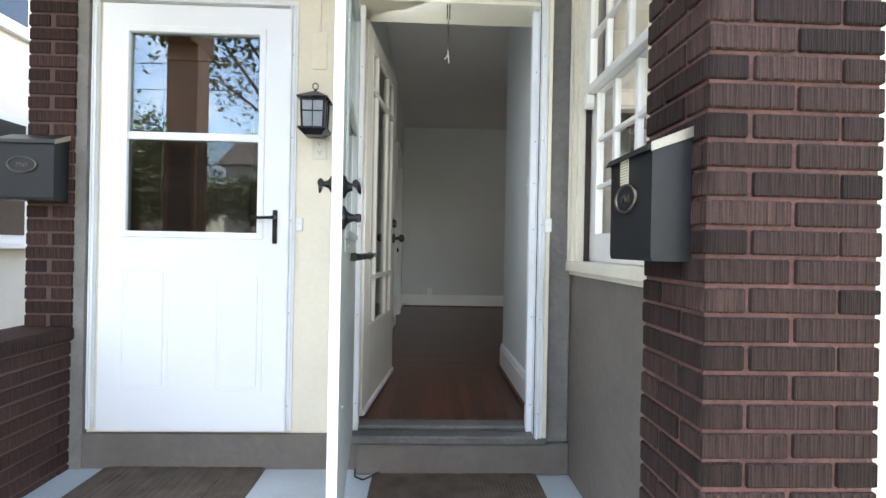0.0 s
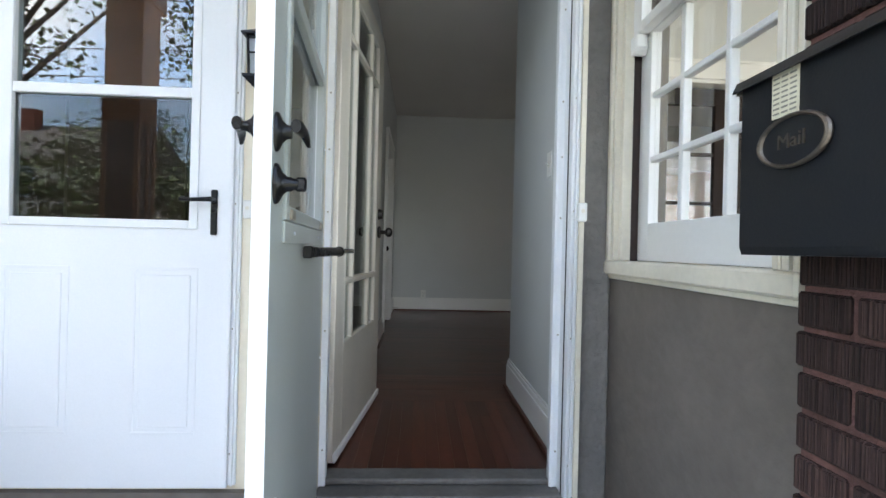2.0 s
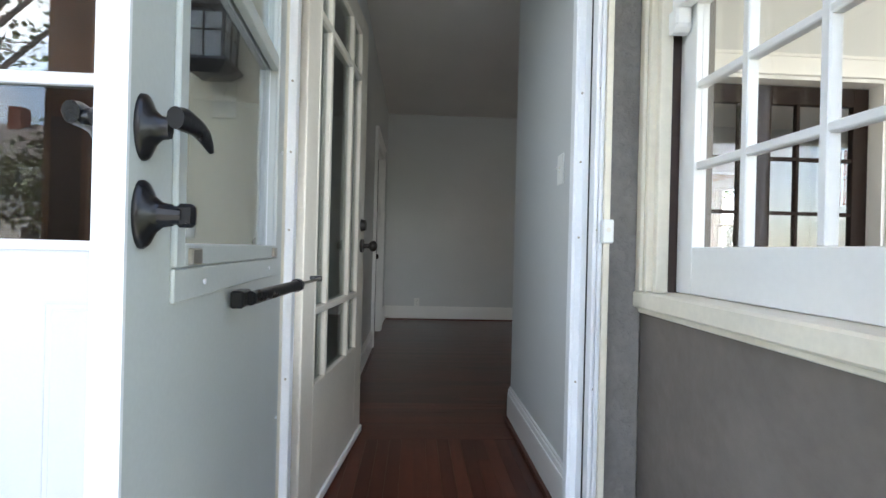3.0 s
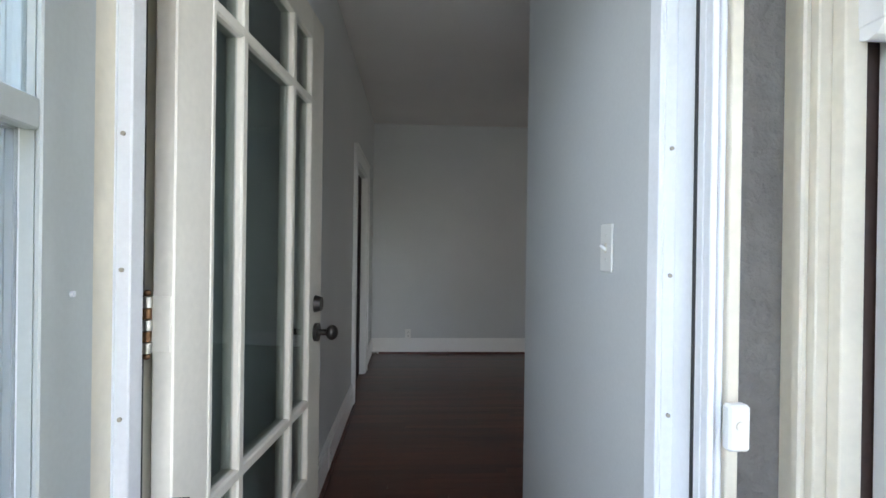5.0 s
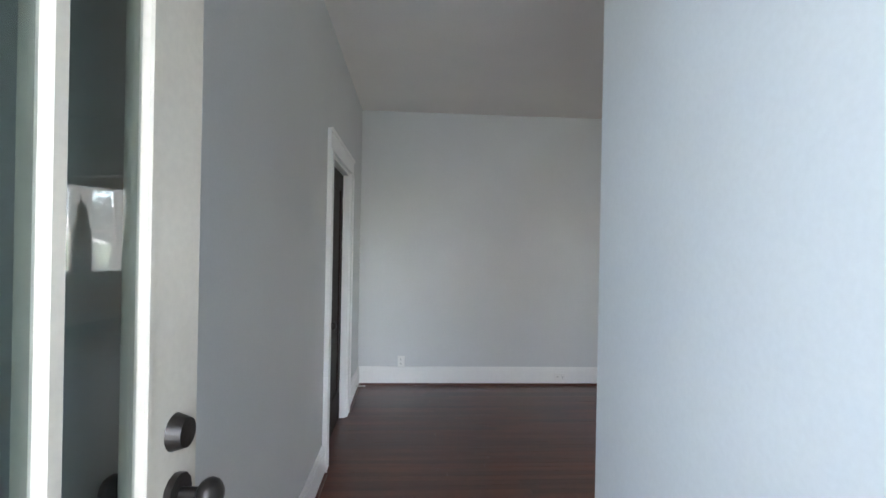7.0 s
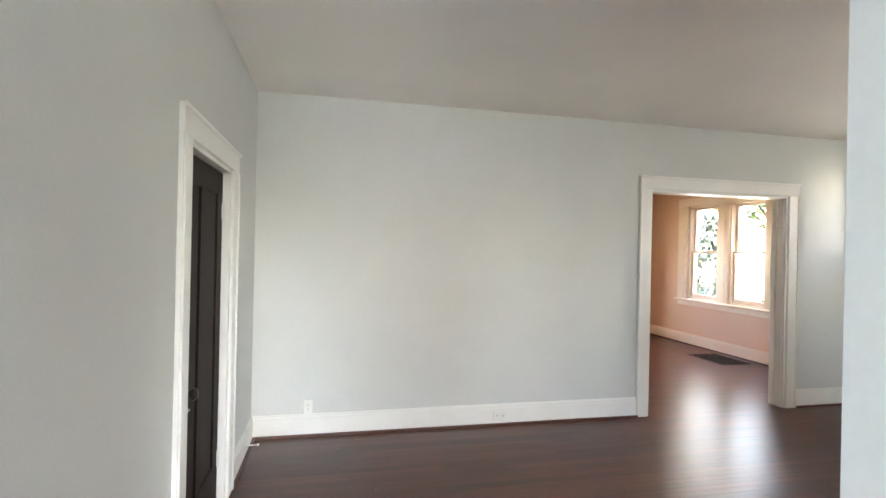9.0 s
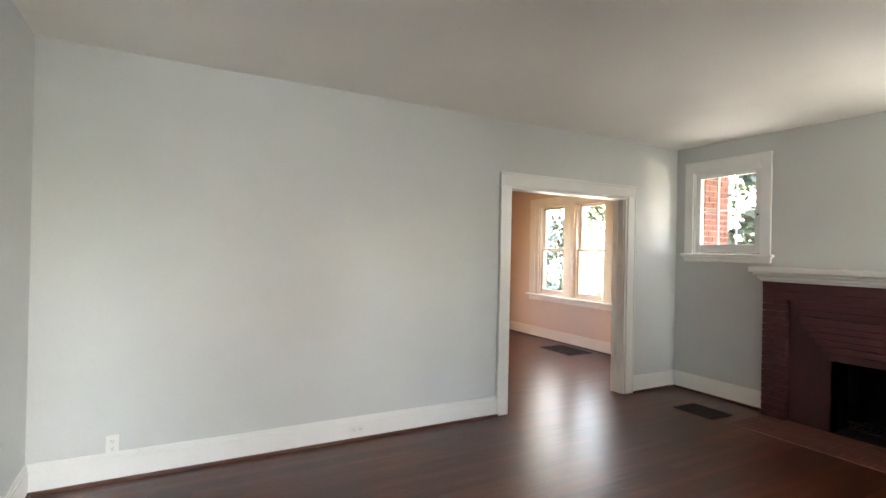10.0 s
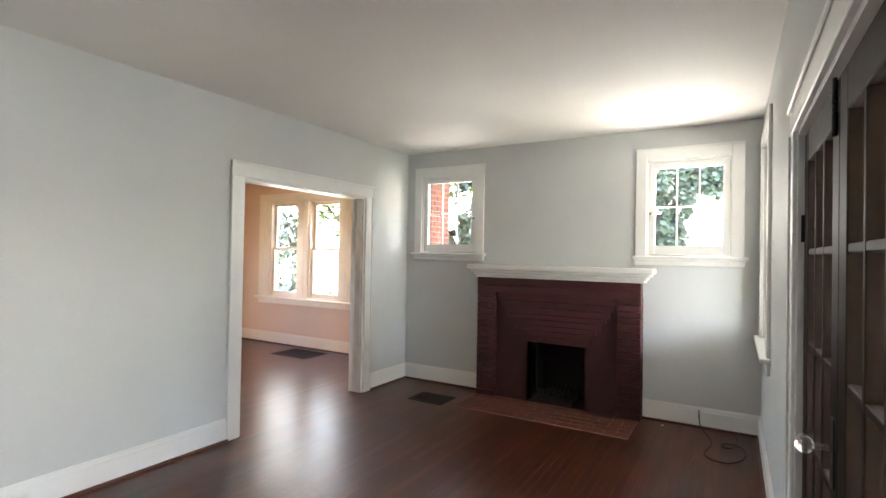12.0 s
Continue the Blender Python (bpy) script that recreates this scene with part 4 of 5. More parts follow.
# ---- door mats ----
def door_mat(x0, x1, y0, y1, label):
    e = thing("door_mat", label, "door mat", ((x0 + x1) / 2, (y0 + y1) / 2, -0.2), 0, "porch door mats")
    w, l = (x1 - x0) / 2, (y1 - y0) / 2
    bm = nb()
    k = 46
    for i in range(k):
        u = -w + 2 * w * i / k
        box(bm, u, -l, 0, u + 2 * w / k * 0.8, l, 0.011 + random.uniform(-0.002, 0.002))
    part("pile", bm, M_MAT, e)
    part("backing", box(nb(), -w - 0.012, -l - 0.012, 0, w + 0.012, l + 0.012, 0.006, 0.002), M_MAT, e)
    return e


door_mat(-1.465, -0.73, -0.48, -0.012, "brown ribbed coir door mat before the closed white door")
door_mat(-0.19, 0.565, -0.48, -0.06, "brown ribbed coir door mat before the entrance step")
bm = nb()
pts = [(-0.29, -0.05, -0.19), (-0.28, -0.12, -0.193), (-0.24, -0.15, -0.194), (-0.20, -0.13, -0.185), (-0.17, -0.10, -0.18)]
for a, b in zip(pts, pts[1:]):
    rod(bm, a, b, 0.004, seg=6)
tagged(part("cord", bm, M_CORD), "loose black cord lying by the step", "cord")


# ---- porch side window ----
def side_window():
    e = thing("window_porch", "white twelve-pane sash window with cream casing in the porch wall", "window", kind="structure")
    X = 0.735
    for y0, y1 in ((-0.135, -0.045), (-0.985, -0.925)):
        bm = box(nb(), X - 0.022, y0, 0.83, X, y1, 2.45, 0.002)
        box(bm, X - 0.034, y0 + 0.012, 0.83, X - 0.022, y0 + 0.03, 2.45, 0.003)
        box(bm, X - 0.03, y1 - 0.02, 0.83, X - 0.022, y1, 2.45, 0.003)
        part("side_casing", bm, M_CREAM_TRIM, e)
    for y0, y1 in ((-0.158, -0.135), (-0.925, -0.902)):
        part("blind_stop", box(nb(), X - 0.004, y0, 0.83, X + 0.03, y1, 2.35, 0.002), M_CREAM_TRIM, e)
    part("head_casing", box(nb(), X - 0.022, -0.985, 2.35, X, -0.045, 2.45, 0.003), M_CREAM_TRIM, e)
    sl = part("sill", box(nb(), X - 0.028, -0.985, 0.780, X + 0.11, -0.03, 0.83, 0.006), M_CREAM_TRIM, e)
    part("apron", box(nb(), X - 0.012, -0.98, 0.765, X, -0.05, 0.780, 0.003), M_CREAM_TRIM, e)
    for y in (-0.137, -0.93):
        part("sash_channel", box(nb(), X, y, 0.83, X + 0.12, y + 0.007, 2.35), M_JAMB, e, "dark brown sash channel")

    def sash(x0, x1, z0, z1, bot, top, rows):
        bm = box(nb(), x0, -0.215, z0, x1, -0.14, z1, 0.002)
        box(bm, x0, -0.92, z0, x1, -0.845, z1, 0.002)
        box(bm, x0, -0.845, z0, x1, -0.215, z0 + bot, 0.002)
        box(bm, x0, -0.845, z1 - top, x1, -0.215, z1, 0.002)
        s = part("sash", bm, M_TRIM, e, "white painted sash")
        ga, gb = z0 + bot, z1 - top
        for y in (-0.405, -0.625):
            part("muntin", box(nb(), x0 + 0.004, y - 0.011, ga, x1 - 0.004, y + 0.011, gb, 0.003), M_TRIM, s)
        for i in range(1, rows):
            z = ga + (gb - ga) * i / rows
            part("muntin", box(nb(), x0 + 0.005, -0.845, z - 0.010, x1 - 0.005, -0.215, z + 0.010, 0.003), M_TRIM, s)
        ys = (-0.845, -0.625, -0.405, -0.215)
        for y0, y1 in zip(ys, ys[1:]):
            for i in range(rows):
                p = part("pane", box(nb(), (x0 + x1) / 2 - 0.0015, y0, ga + (gb - ga) * i / rows, (x0 + x1) / 2 + 0.0015, y1, ga + (gb - ga) * (i + 1) / rows), M_GLASS, s)
                p.visible_shadow = False
    sash(X + 0.062, X + 0.097, 0.832, 1.635, 0.125, 0.035, 3)
    sash(X + 0.024, X + 0.059, 1.60, 2.35, 0.035, 0.06, 3)
    bm = box(nb(), X + 0.014, -0.20, 1.55, X + 0.059, -0.14, 1.60, 0.006)
    rod(bm, (X + 0.016, -0.17, 1.56), (X + 0.059, -0.17, 1.56), 0.026)
    part("sash_horn", bm, M_TRIM, e, "curved sash horn")


side_window()


# ---- brick pier, column and parapet ----
def brick_mesh(name, l, d, h, material):
    return mesh_of(name, box(nb(), -l / 2, -d / 2, 0, l / 2, d / 2, h, 0.004), material)


BL, BD, BH, BP = 0.197, 0.096, 0.0545, 0.0642


def lay(parent, me, x, y, z, turn=0):
    ob = new("brick", me)
    ob.parent = parent
    ob.matrix_basis = pose(x + random.uniform(-0.0015, 0.0015), y + random.uniform(-0.0015, 0.0015), z + random.uniform(-0.001, 0.001), 0, 0, turn + random.uniform(-0.4, 0.4))


def pier(name, x0, y0, z0, z1, label, material, mortar):
    """A pier 0.40 wide and 0.33 deep; its front left corner at x0, y0."""
    e = thing(name, label, "brick pier", (x0, y0, z0), kind="structure")
    part("mortar", box(nb(), 0.007, 0.007, 0, 0.395, 0.295, z1 - z0), mortar, e)
    s, hd = brick_mesh("brick", BL, BD, BH, material), brick_mesh("brick", BD, BD, BH, material)
    k = int((z1 - z0) / BP)
    for i in range(k):
        z = i * BP
        if i % 2 == 0:
            lay(e, s, BL / 2, BD / 2, z)
            lay(e, s, BL * 1.5 + 0.01, BD / 2, z)
            lay(e, s, BD / 2, BD + 0.01 + BL / 2, z, 90)
        else:
            lay(e, s, BD / 2, BL / 2, z, 90)
            lay(e, s, BD + 0.01 + BL / 2, BD / 2, z)
            lay(e, hd, BD + 0.02 + BL + BD / 2 - 0.004, BD / 2, z)
            lay(e, hd, BD / 2, BL + 0.01 + BD / 2, z)
    return e


pier("brick_pier", 0.637, -1.380, -0.5995, 2.32, "red-brown wire-cut brick pier at the porch corner", M_BRICK, M_MORTAR)
col = thing("brick_column", "dark red brick column standing on the porch parapet", "brick column", (-1.85, -0.05, 0.475), kind="structure")
part("mortar", box(nb(), 0.007, 0.007, 0, 0.213, 0.20, 2.05), M_MORTAR2, col)
s, hd = brick_mesh("brick", BL + 0.015, BD, BH, M_BRICK2), brick_mesh("brick", BD, BD, BH, M_BRICK2)
for i in range(31):
    if i % 2:
        lay(col, s, 0.11, BD / 2, i * BP)
    else:
        lay(col, hd, BD / 2 + 0.002, BD / 2, i * BP)
        lay(col, hd, 0.22 - BD / 2 - 0.002, BD / 2, i * BP)
par = thing("parapet", "low dark red brick parapet wall along the porch", "parapet", (-1.86, -1.38, -0.6), kind="structure")
part("mortar", box(nb(), 0.0, 0, 0, 0.213, 1.38, 1.01), M_MORTAR2, par)
for i in range(16):
    z = 1.01 - (i + 1) * BP
    y = 1.38
    first = True
    while y > 0.02:
        l = BL if not (first and i % 2) else BD
        me = s if l == BL else hd
        lay(par, me, 0.22 - BD / 2, y - l / 2 - 0.005, z, 90)
        y -= l + 0.013
        first = False
part("cap", box(nb(), -0.03, -0.03, 1.01, 0.235, 1.38, 1.075, 0.012), M_BRICK2, par, "dark brick coping")
post = thing("porch_post", "dark brown timber porch post with framed panels", "post", (-1.86, -1.42, 0.475))
part("shaft", box(nb(), 0.01, 0.01, 0, 0.21, 0.19, 1.10), M_WOOD_DARK, post, "dark brown sunken panels")
part("upper_shaft", box(nb(), 0.0, 0.0, 1.10, 0.22, 0.2, 1.845, 0.005), M_WOOD_PORCH, post)
for x in (0.0, 0.19):
    for y in (0.0, 0.17):
        part("corner_board", box(nb(), x, y, 0, x + 0.03, y + 0.03, 1.10, 0.003), M_WOOD_PORCH, post)
for z in (0.0, 0.24):
    part("trim_band", box(nb(), -0.004, -0.004, z, 0.224, 0.204, z + 0.035, 0.003), M_WOOD_PORCH, post)
part("batten", box(nb(), 0.212, 0.08, 0.28, 0.222, 0.105, 1.10, 0.002), M_WOOD_PORCH, post)


# ---- living room windows ----
def casement(y0, y1, hinge_low, label):
    """A small casement in the east wall; its casing spans y0..y1."""
    e = thing("window_casement", label, "window", kind="structure")
    z0, z1, X = 1.51, 2.505, XF
    c = 0.095
    part("side_casing", box(nb(), X - 0.022, y0, z0, X, y0 + c, z1, 0.003), M_TRIM, e)
    part("side_casing", box(nb(), X - 0.022, y1 - c, z0, X, y1, z1, 0.003), M_TRIM, e)
    part("head_casing", box(box(nb(), X - 0.022, y0 + c, z1 - 0.11, X, y1 - c, z1, 0.003), X - 0.03, y0 - 0.004, z1 - 0.012, X, y1 + 0.004, z1 + 0.004, 0.003), M_TRIM, e)
    part("stool", box(nb(), X - 0.055, y0 - 0.03, z0 - 0.028, X + 0.02, y1 + 0.03, z0, 0.005), M_TRIM, e)
    part("apron", box(box(nb(), X - 0.026, y0 - 0.005, z0 - 0.085, X, y1 + 0.005, z0 - 0.028, 0.004), X - 0.034, y0 - 0.012, z0 - 0.045, X, y1 + 0.012, z0 - 0.028, 0.003), M_TRIM, e)
    bm = nb()
    for a0, a1, b0, b1 in ((y0 + c - 0.005, y0 + c + 0.012, z0, z1 - 0.1), (y1 - c - 0.012, y1 - c + 0.005, z0, z1 - 0.1)):
        box(bm, X, a0, b0, X + 0.155, a1, b1)
    box(bm, X, y0 + c, z1 - 0.125, X + 0.155, y1 - c, z1 - 0.1)
    box(bm, X, y0 + c, z0 - 0.015, X + 0.155, y1 - c, z0 + 0.008)
    part("jamb", bm, M_TRIM, e)
    a0, a1, b0, b1 = y0 + c + 0.014, y1 - c - 0.014, z0 + 0.012, z1 - 0.128
    st = 0.055
    x0, x1 = X + 0.012, X + 0.045
    bm = box(nb(), x0, a0, b0, x1, a0 + st, b1, 0.003)
    box(bm, x0, a1 - st, b0, x1, a1, b1, 0.003)
    box(bm, x0, a0 + st, b0, x1, a1 - st, b0 + 0.085, 0.003)
    box(bm, x0, a0 + st, b1 - 0.055, x1, a1 - st, b1, 0.003)
    s = part("sash", bm, M_TRIM, e)
    ga, gb, gc, gd_ = a0 + st, a1 - st, b0 + 0.085, b1 - 0.055
    for i in (1, 2):
        y = ga + (gb - ga) * i / 3
        part("muntin", box(nb(), x0 + 0.006, y - 0.006, gc, x1 - 0.004, y + 0.006, gd_, 0.002), M_TRIM, s)
    zm = gc + (gd_ - gc) * 0.5
    part("muntin", box(nb(), x0 + 0.007, ga, zm - 0.006, x1 - 0.005, gb, zm + 0.006, 0.002), M_TRIM, s)
    p = part("pane", box(nb(), X + 0.027, ga, gc, X + 0.030, gb, gd_), M_GLASS, s)
    p.visible_shadow = False
    yl = a0 + 0.02 if hinge_low else a1 - 0.02
    part("latch", ball(rod(nb(), (x0, yl, zm - 0.06), (x0 - 0.022, yl, zm - 0.06), 0.007), (x0 - 0.026, yl, zm - 0.06), 0.013), M_BRONZE, s, "dark sash latch", True)
    return e


casement(4.0, 4.91, True, "small white casement window beside the fireplace, ivy outside")
casement(1.53, 2.41, False, "small white casement window above the mantel's end, ivy outside")

e = thing("window_south", "white painted window with a deep stool near the corner", "window", kind="structure")
for x0, x1 in ((4.30, 4.42), (5.28, 5.40)):
    part("side_casing", box(nb(), x0, YS, 0.86, x1, YS + 0.022, 2.40, 0.003), M_TRIM, e)
part("head_casing", box(nb(), 4.30, YS, 2.40, 5.40, YS + 0.022, 2.50, 0.003), M_TRIM, e)
part("stool", box(nb(), 4.26, YS, 0.832, 5.44, YS + 0.06, 0.86, 0.005), M_TRIM, e)
part("apron", box(nb(), 4.30, YS, 0.75, 5.40, YS + 0.02, 0.832, 0.003), M_TRIM, e)
bm = nb()
for a, b, c, d in ((4.42, 4.48, 0.86, 2.40), (5.22, 5.28, 0.86, 2.40), (4.48, 5.22, 0.86, 0.95), (4.48, 5.22, 1.60, 1.65), (4.48, 5.22, 2.34, 2.40)):
    box(bm, a, YS - 0.09, c, b, YS - 0.05, d, 0.002)
s = part("sash", bm, M_TRIM, e)
part("pane", box(nb(), 4.48, YS - 0.072, 0.95, 5.22, YS - 0.069, 2.34), M_GLASS, s).visible_shadow = False


# ---- glazed double doors ----
def french_leaf(x0, x1, knob_at, label):
    d = thing("door_glazed", label, "door", (x0, YS - 0.058, 0.01), kind="structure")
    w, h, t = x1 - x0, 1.945, 0.04
    st = 0.095
    part("frame", box(box(box(box(nb(), 0, 0, 0, st, t, h, 0.003), w - st, 0, 0, w, t, h, 0.003), st, 0, 0, w - st, t, 0.22, 0.003), st, 0, h - 0.11, w - st, t, h, 0.003), M_DARKDOOR, d)
    xs = [st + (w - 2 * st) * i / 3 for i in range(4)]
    zs = [0.22 + (h - 0.33) * i / 5 for i in range(6)]
    for x in xs[1:3]:
        part("muntin", box(nb(), x - 0.011, 0.004, zs[0], x + 0.011, t - 0.002, zs[-1], 0.003), M_DARKDOOR, d)
    for z in zs[1:5]:
        part("muntin", box(nb(), xs[0], 0.005, z - 0.011, xs[-1], t - 0.003, z + 0.011, 0.003), M_DARKDOOR, d)
    for a, b in zip(xs, xs[1:]):
        for p, q in zip(zs, zs[1:]):
            part("pane", box(nb(), a, t / 2 - 0.0015, p, b, t / 2 + 0.0015, q), M_GLASS, d).visible_shadow = False
    if knob_at is not None:
        k = part("knob", ball(rod(nb(), (knob_at, t, 1.0), (knob_at, t + 0.05, 1.0), 0.008), (knob_at, t + 0.06, 1.0), 0.025, 1, 0.85, 1, 10), M_CRYSTAL, d, "faceted glass door knob")
        part("plate", box(nb(), knob_at - 0.022, t, 0.9, knob_at + 0.022, t + 0.004, 1.08, 0.002), M_BRONZE, k)
    for z in (0.3, 1.6):
        xh = w - 0.004 if knob_at is not None and knob_at < w / 2 else 0.004
        part("hinge", rod(nb(), (xh, t + 0.004, z - 0.05), (xh, t + 0.004, z + 0.05), 0.007), M_BRONZE, d, "dark bronze hinge", True)
    return d


fl1 = french_leaf(2.068, 2.768, 0.05, "dark walnut glazed door with fifteen panes and a glass knob, closed")
french_leaf(1.362, 2.062, None, "dark walnut glazed door with fifteen panes, closed")
part("slide_bolt", box(rod(nb(), (0.03, 0.046, 1.80), (0.03, 0.046, 1.95), 0.006), 0.018, 0.04, 1.80, 0.042, 0.05, 1.86, 0.002), M_BLACK, fl1, "black slide bolt")


# ---- dining room windows ----
def sash_window(y0, y1, label):
    e = thing("window_dining", label, "window", kind="structure")
    X = XD
    bm = nb()
    for a0, a1 in ((y0, y0 + 0.03), (y1 - 0.03, y1)):
        box(bm, X, a0, 0.76, X + 0.15, a1, 2.30)
    box(bm, X, y0, 2.27, X + 0.15, y1, 2.30)
    box(bm, X, y0, 0.755, X + 0.15, y1, 0.78)
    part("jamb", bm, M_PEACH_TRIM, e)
    for x, z0, z1, b in ((X + 0.03, 0.78, 1.56, 0.07), (X + 0.07, 1.52, 2.27, 0.04)):
        bm = nb()
        box(bm, x, y0 + 0.03, z0, x + 0.035, y0 + 0.07, z1, 0.003)
        box(bm, x, y1 - 0.07, z0, x + 0.035, y1 - 0.03, z1, 0.003)
        box(bm, x, y0 + 0.07, z0, x + 0.035, y1 - 0.07, z0 + b, 0.003)
        box(bm, x, y0 + 0.07, z1 - 0.04, x + 0.035, y1 - 0.07, z1, 0.003)
        s = part("sash", bm, M_PEACH_TRIM, e)
        part("pane", box(nb(), x + 0.016, y0 + 0.07, z0 + b, x + 0.019, y1 - 0.07, z1 - 0.04), M_GLASS, s).visible_shadow = False
    return e


for y0 in (7.55, 6.67, 5.79):
    sash_window(y0, y0 + 0.65, "peach-white double-hung sash window in the dining room")
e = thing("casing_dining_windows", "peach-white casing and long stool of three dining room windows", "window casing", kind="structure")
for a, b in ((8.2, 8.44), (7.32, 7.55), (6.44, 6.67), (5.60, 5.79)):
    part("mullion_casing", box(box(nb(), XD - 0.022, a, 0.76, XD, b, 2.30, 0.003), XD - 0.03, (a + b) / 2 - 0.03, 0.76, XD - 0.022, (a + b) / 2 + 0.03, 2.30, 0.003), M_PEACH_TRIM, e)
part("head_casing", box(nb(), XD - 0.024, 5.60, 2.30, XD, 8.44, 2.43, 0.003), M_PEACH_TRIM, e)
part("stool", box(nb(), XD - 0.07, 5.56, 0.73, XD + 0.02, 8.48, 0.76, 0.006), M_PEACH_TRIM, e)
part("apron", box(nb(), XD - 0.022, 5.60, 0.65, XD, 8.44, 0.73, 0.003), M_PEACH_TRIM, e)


# ---- floor registers ----
def register(x0, x1, y0, y1, nx, label):
    e = thing("floor_register", label, "floor vent", ((x0 + x1) / 2, (y0 + y1) / 2, 0), 0, "floor registers")
    w, l = (x1 - x0) / 2, (y1 - y0) / 2
    f = 0.022
    bm = box(nb(), -w, -l, 0, -w + f, l, 0.007, 0.002)
    box(bm, w - f, -l, 0, w, l, 0.007, 0.002)
    box(bm, -w + f, -l, 0, w - f, -l + f, 0.007, 0.002)
    box(bm, -w + f, l - f, 0, w - f, l, 0.007, 0.002)
    part("frame", bm, M_REG, e)
    part("well", box(nb(), -w + f, -l + f, 0.0012, w - f, l - f, 0.0022), M_SLOT, e)
    for i in range(nx):
        y = -l + f + (2 * l - 2 * f) * (i + 0.5) / nx
        part("slat", box(nb(), -w + f, y - 0.004, 0.0022, w - f, y + 0.004, 0.006), M_REG, e)
    for i in (-1, 1):
        part("bar", box(nb(), i * w / 3 - 0.004, -l + f, 0.0022, i * w / 3 + 0.004, l - f, 0.0064), M_REG, e)
    return e


register(4.74, 5.05, 4.09, 4.49, 18, "dark steel floor register near the fireplace")
register(5.49, 5.95, 6.74, 7.42, 26, "large dark steel floor register below the dining windows")


# ---- fireplace ----
fp = thing("fireplace", "maroon painted brick fireplace with stepped corbels", "fireplace", (XF, 3.16, 0), kind="structure")
FX = -0.155
# local x from the wall, local y along it; half width 0.83
part("core", box(box(box(nb(), FX + 0.06, -0.82, 0, -0.001, -0.30, 1.245), FX + 0.06, 0.27, 0, -0.001, 0.82, 1.245), FX + 0.06, -0.30, 0.61, -0.001, 0.27, 1.245), M_MAROON_J, fp)
fb_l, fb_d, fb_h, fb_p = 0.20, 0.06, 0.0565, 0.062


def course(y0, y1, z, x, shift, h=fb_h, l=fb_l, nm="brick", material=M_MAROON, depth=0.06):
    y = y0
    k = 0
    while y < y1 - 0.01:
        step = l * 0.5 if (k == 0 and shift) else l
        ye = min(y + step, y1)
        if y1 - ye < 0.04:
            ye = y1
        ob = part(nm, box(nb(), x, y + 0.0015, z, x + depth, ye - 0.0015, z + h, 0.003), material, fp)
        ob.location.x += random.uniform(-0.0015, 0.0015)
        y = ye
        k += 1


for i in range(20):
    z = i * fb_p + 0.003
    full = z > 1.10
    if not full:
        course(-0.83, -0.62, z, FX, i % 2, depth=0.15)
        course(0.62, 0.83, z, FX, i % 2, depth=0.15)
part("header", box(box(nb(), FX, -0.83, 1.10, FX + 0.07, 0.83, 1.178, 0.004), FX - 0.002, -0.83, 1.179, FX + 0.07, 0.83, 1.258, 0.004), M_MAROON, fp)
# recessed field behind, flat painted
part("field", box(box(box(nb(), FX + 0.075, -0.62, 0, FX + 0.085, -0.30, 1.10), FX + 0.075, 0.27, 0, FX + 0.085, 0.62, 1.10), FX + 0.075, -0.30, 0.61, FX + 0.085, 0.27, 1.10), M_MAROON, fp)
steps = ((1.10, 0.60), (1.03, 0.57), (0.965, 0.54), (0.90, 0.50), (0.845, 0.455), (0.79, 0.41), (0.735, 0.36))
for i, (zt, hw) in enumerate(steps):
    zb = steps[i + 1][0] if i + 1 < len(steps) else 0.68
    part("corbel", box(nb(), FX + 0.02, -hw - 0.012, zb + (0.004 if i % 2 else 0.0), FX + 0.08, hw - 0.012, zt, 0.004 if i % 2 else 0.001), M_MAROON, fp)
part("lintel", box(nb(), FX + 0.05, -0.36, 0.61, FX + 0.08, 0.33, 0.677, 0.004), M_MAROON, fp)
bm = box(nb(), FX + 0.06, -0.32, 0.0, 0.42, -0.30, 0.63)
box(bm, FX + 0.06, 0.27, 0.0, 0.42, 0.29, 0.63)
box(bm, 0.42, -0.32, 0.0, 0.44, 0.29, 0.63)
box(bm, FX + 0.09, -0.30, 0.61, 0.42, 0.27, 0.63)
box(bm, FX + 0.06, -0.30, -0.02, 0.42, 0.27, 0.004)
part("firebox", bm, M_SOOT, fp, "sooty black firebox")
mantel = thing("mantel_shelf", "white painted moulded mantel shelf", "mantel", (XF, 3.155, 1.258))
bm = box(nb(), -0.235, -0.93, 0.085, -0.001, 0.93, 0.135, 0.006)
part("shelf", bm, M_TRIM, mantel)
bm = box(nb(), -0.205, -0.905, 0.055, -0.001, 0.905, 0.085, 0.008)
box(bm, -0.185, -0.875, 0.025, -0.001, 0.875, 0.055, 0.008)
box(bm, -0.17, -0.855, 0.0, -0.001, 0.855, 0.025, 0.006)
part("moulding", bm, M_TRIM, mantel)
grate = thing("fire_grate", "black cast-iron grate in the firebox", "grate", (XF + 0.08, 3.145, 0.004))
for i in range(9):
    y = -0.18 + 0.045 * i
    part("bar", rod(nb(), (-0.12, y, 0.06), (0.2, y, 0.06), 0.006, seg=6), M_IRON, grate)
    part("front_bar", rod(nb(), (-0.12, y, 0.06), (-0.13, y, 0.12), 0.006, seg=6), M_IRON, grate)
part("rail", rod(rod(nb(), (-0.13, -0.2, 0.12), (-0.13, 0.2, 0.12), 0.007, seg=8), (-0.12, -0.2, 0.06), (-0.12, 0.2, 0.06), 0.007, seg=8), M_IRON, grate)
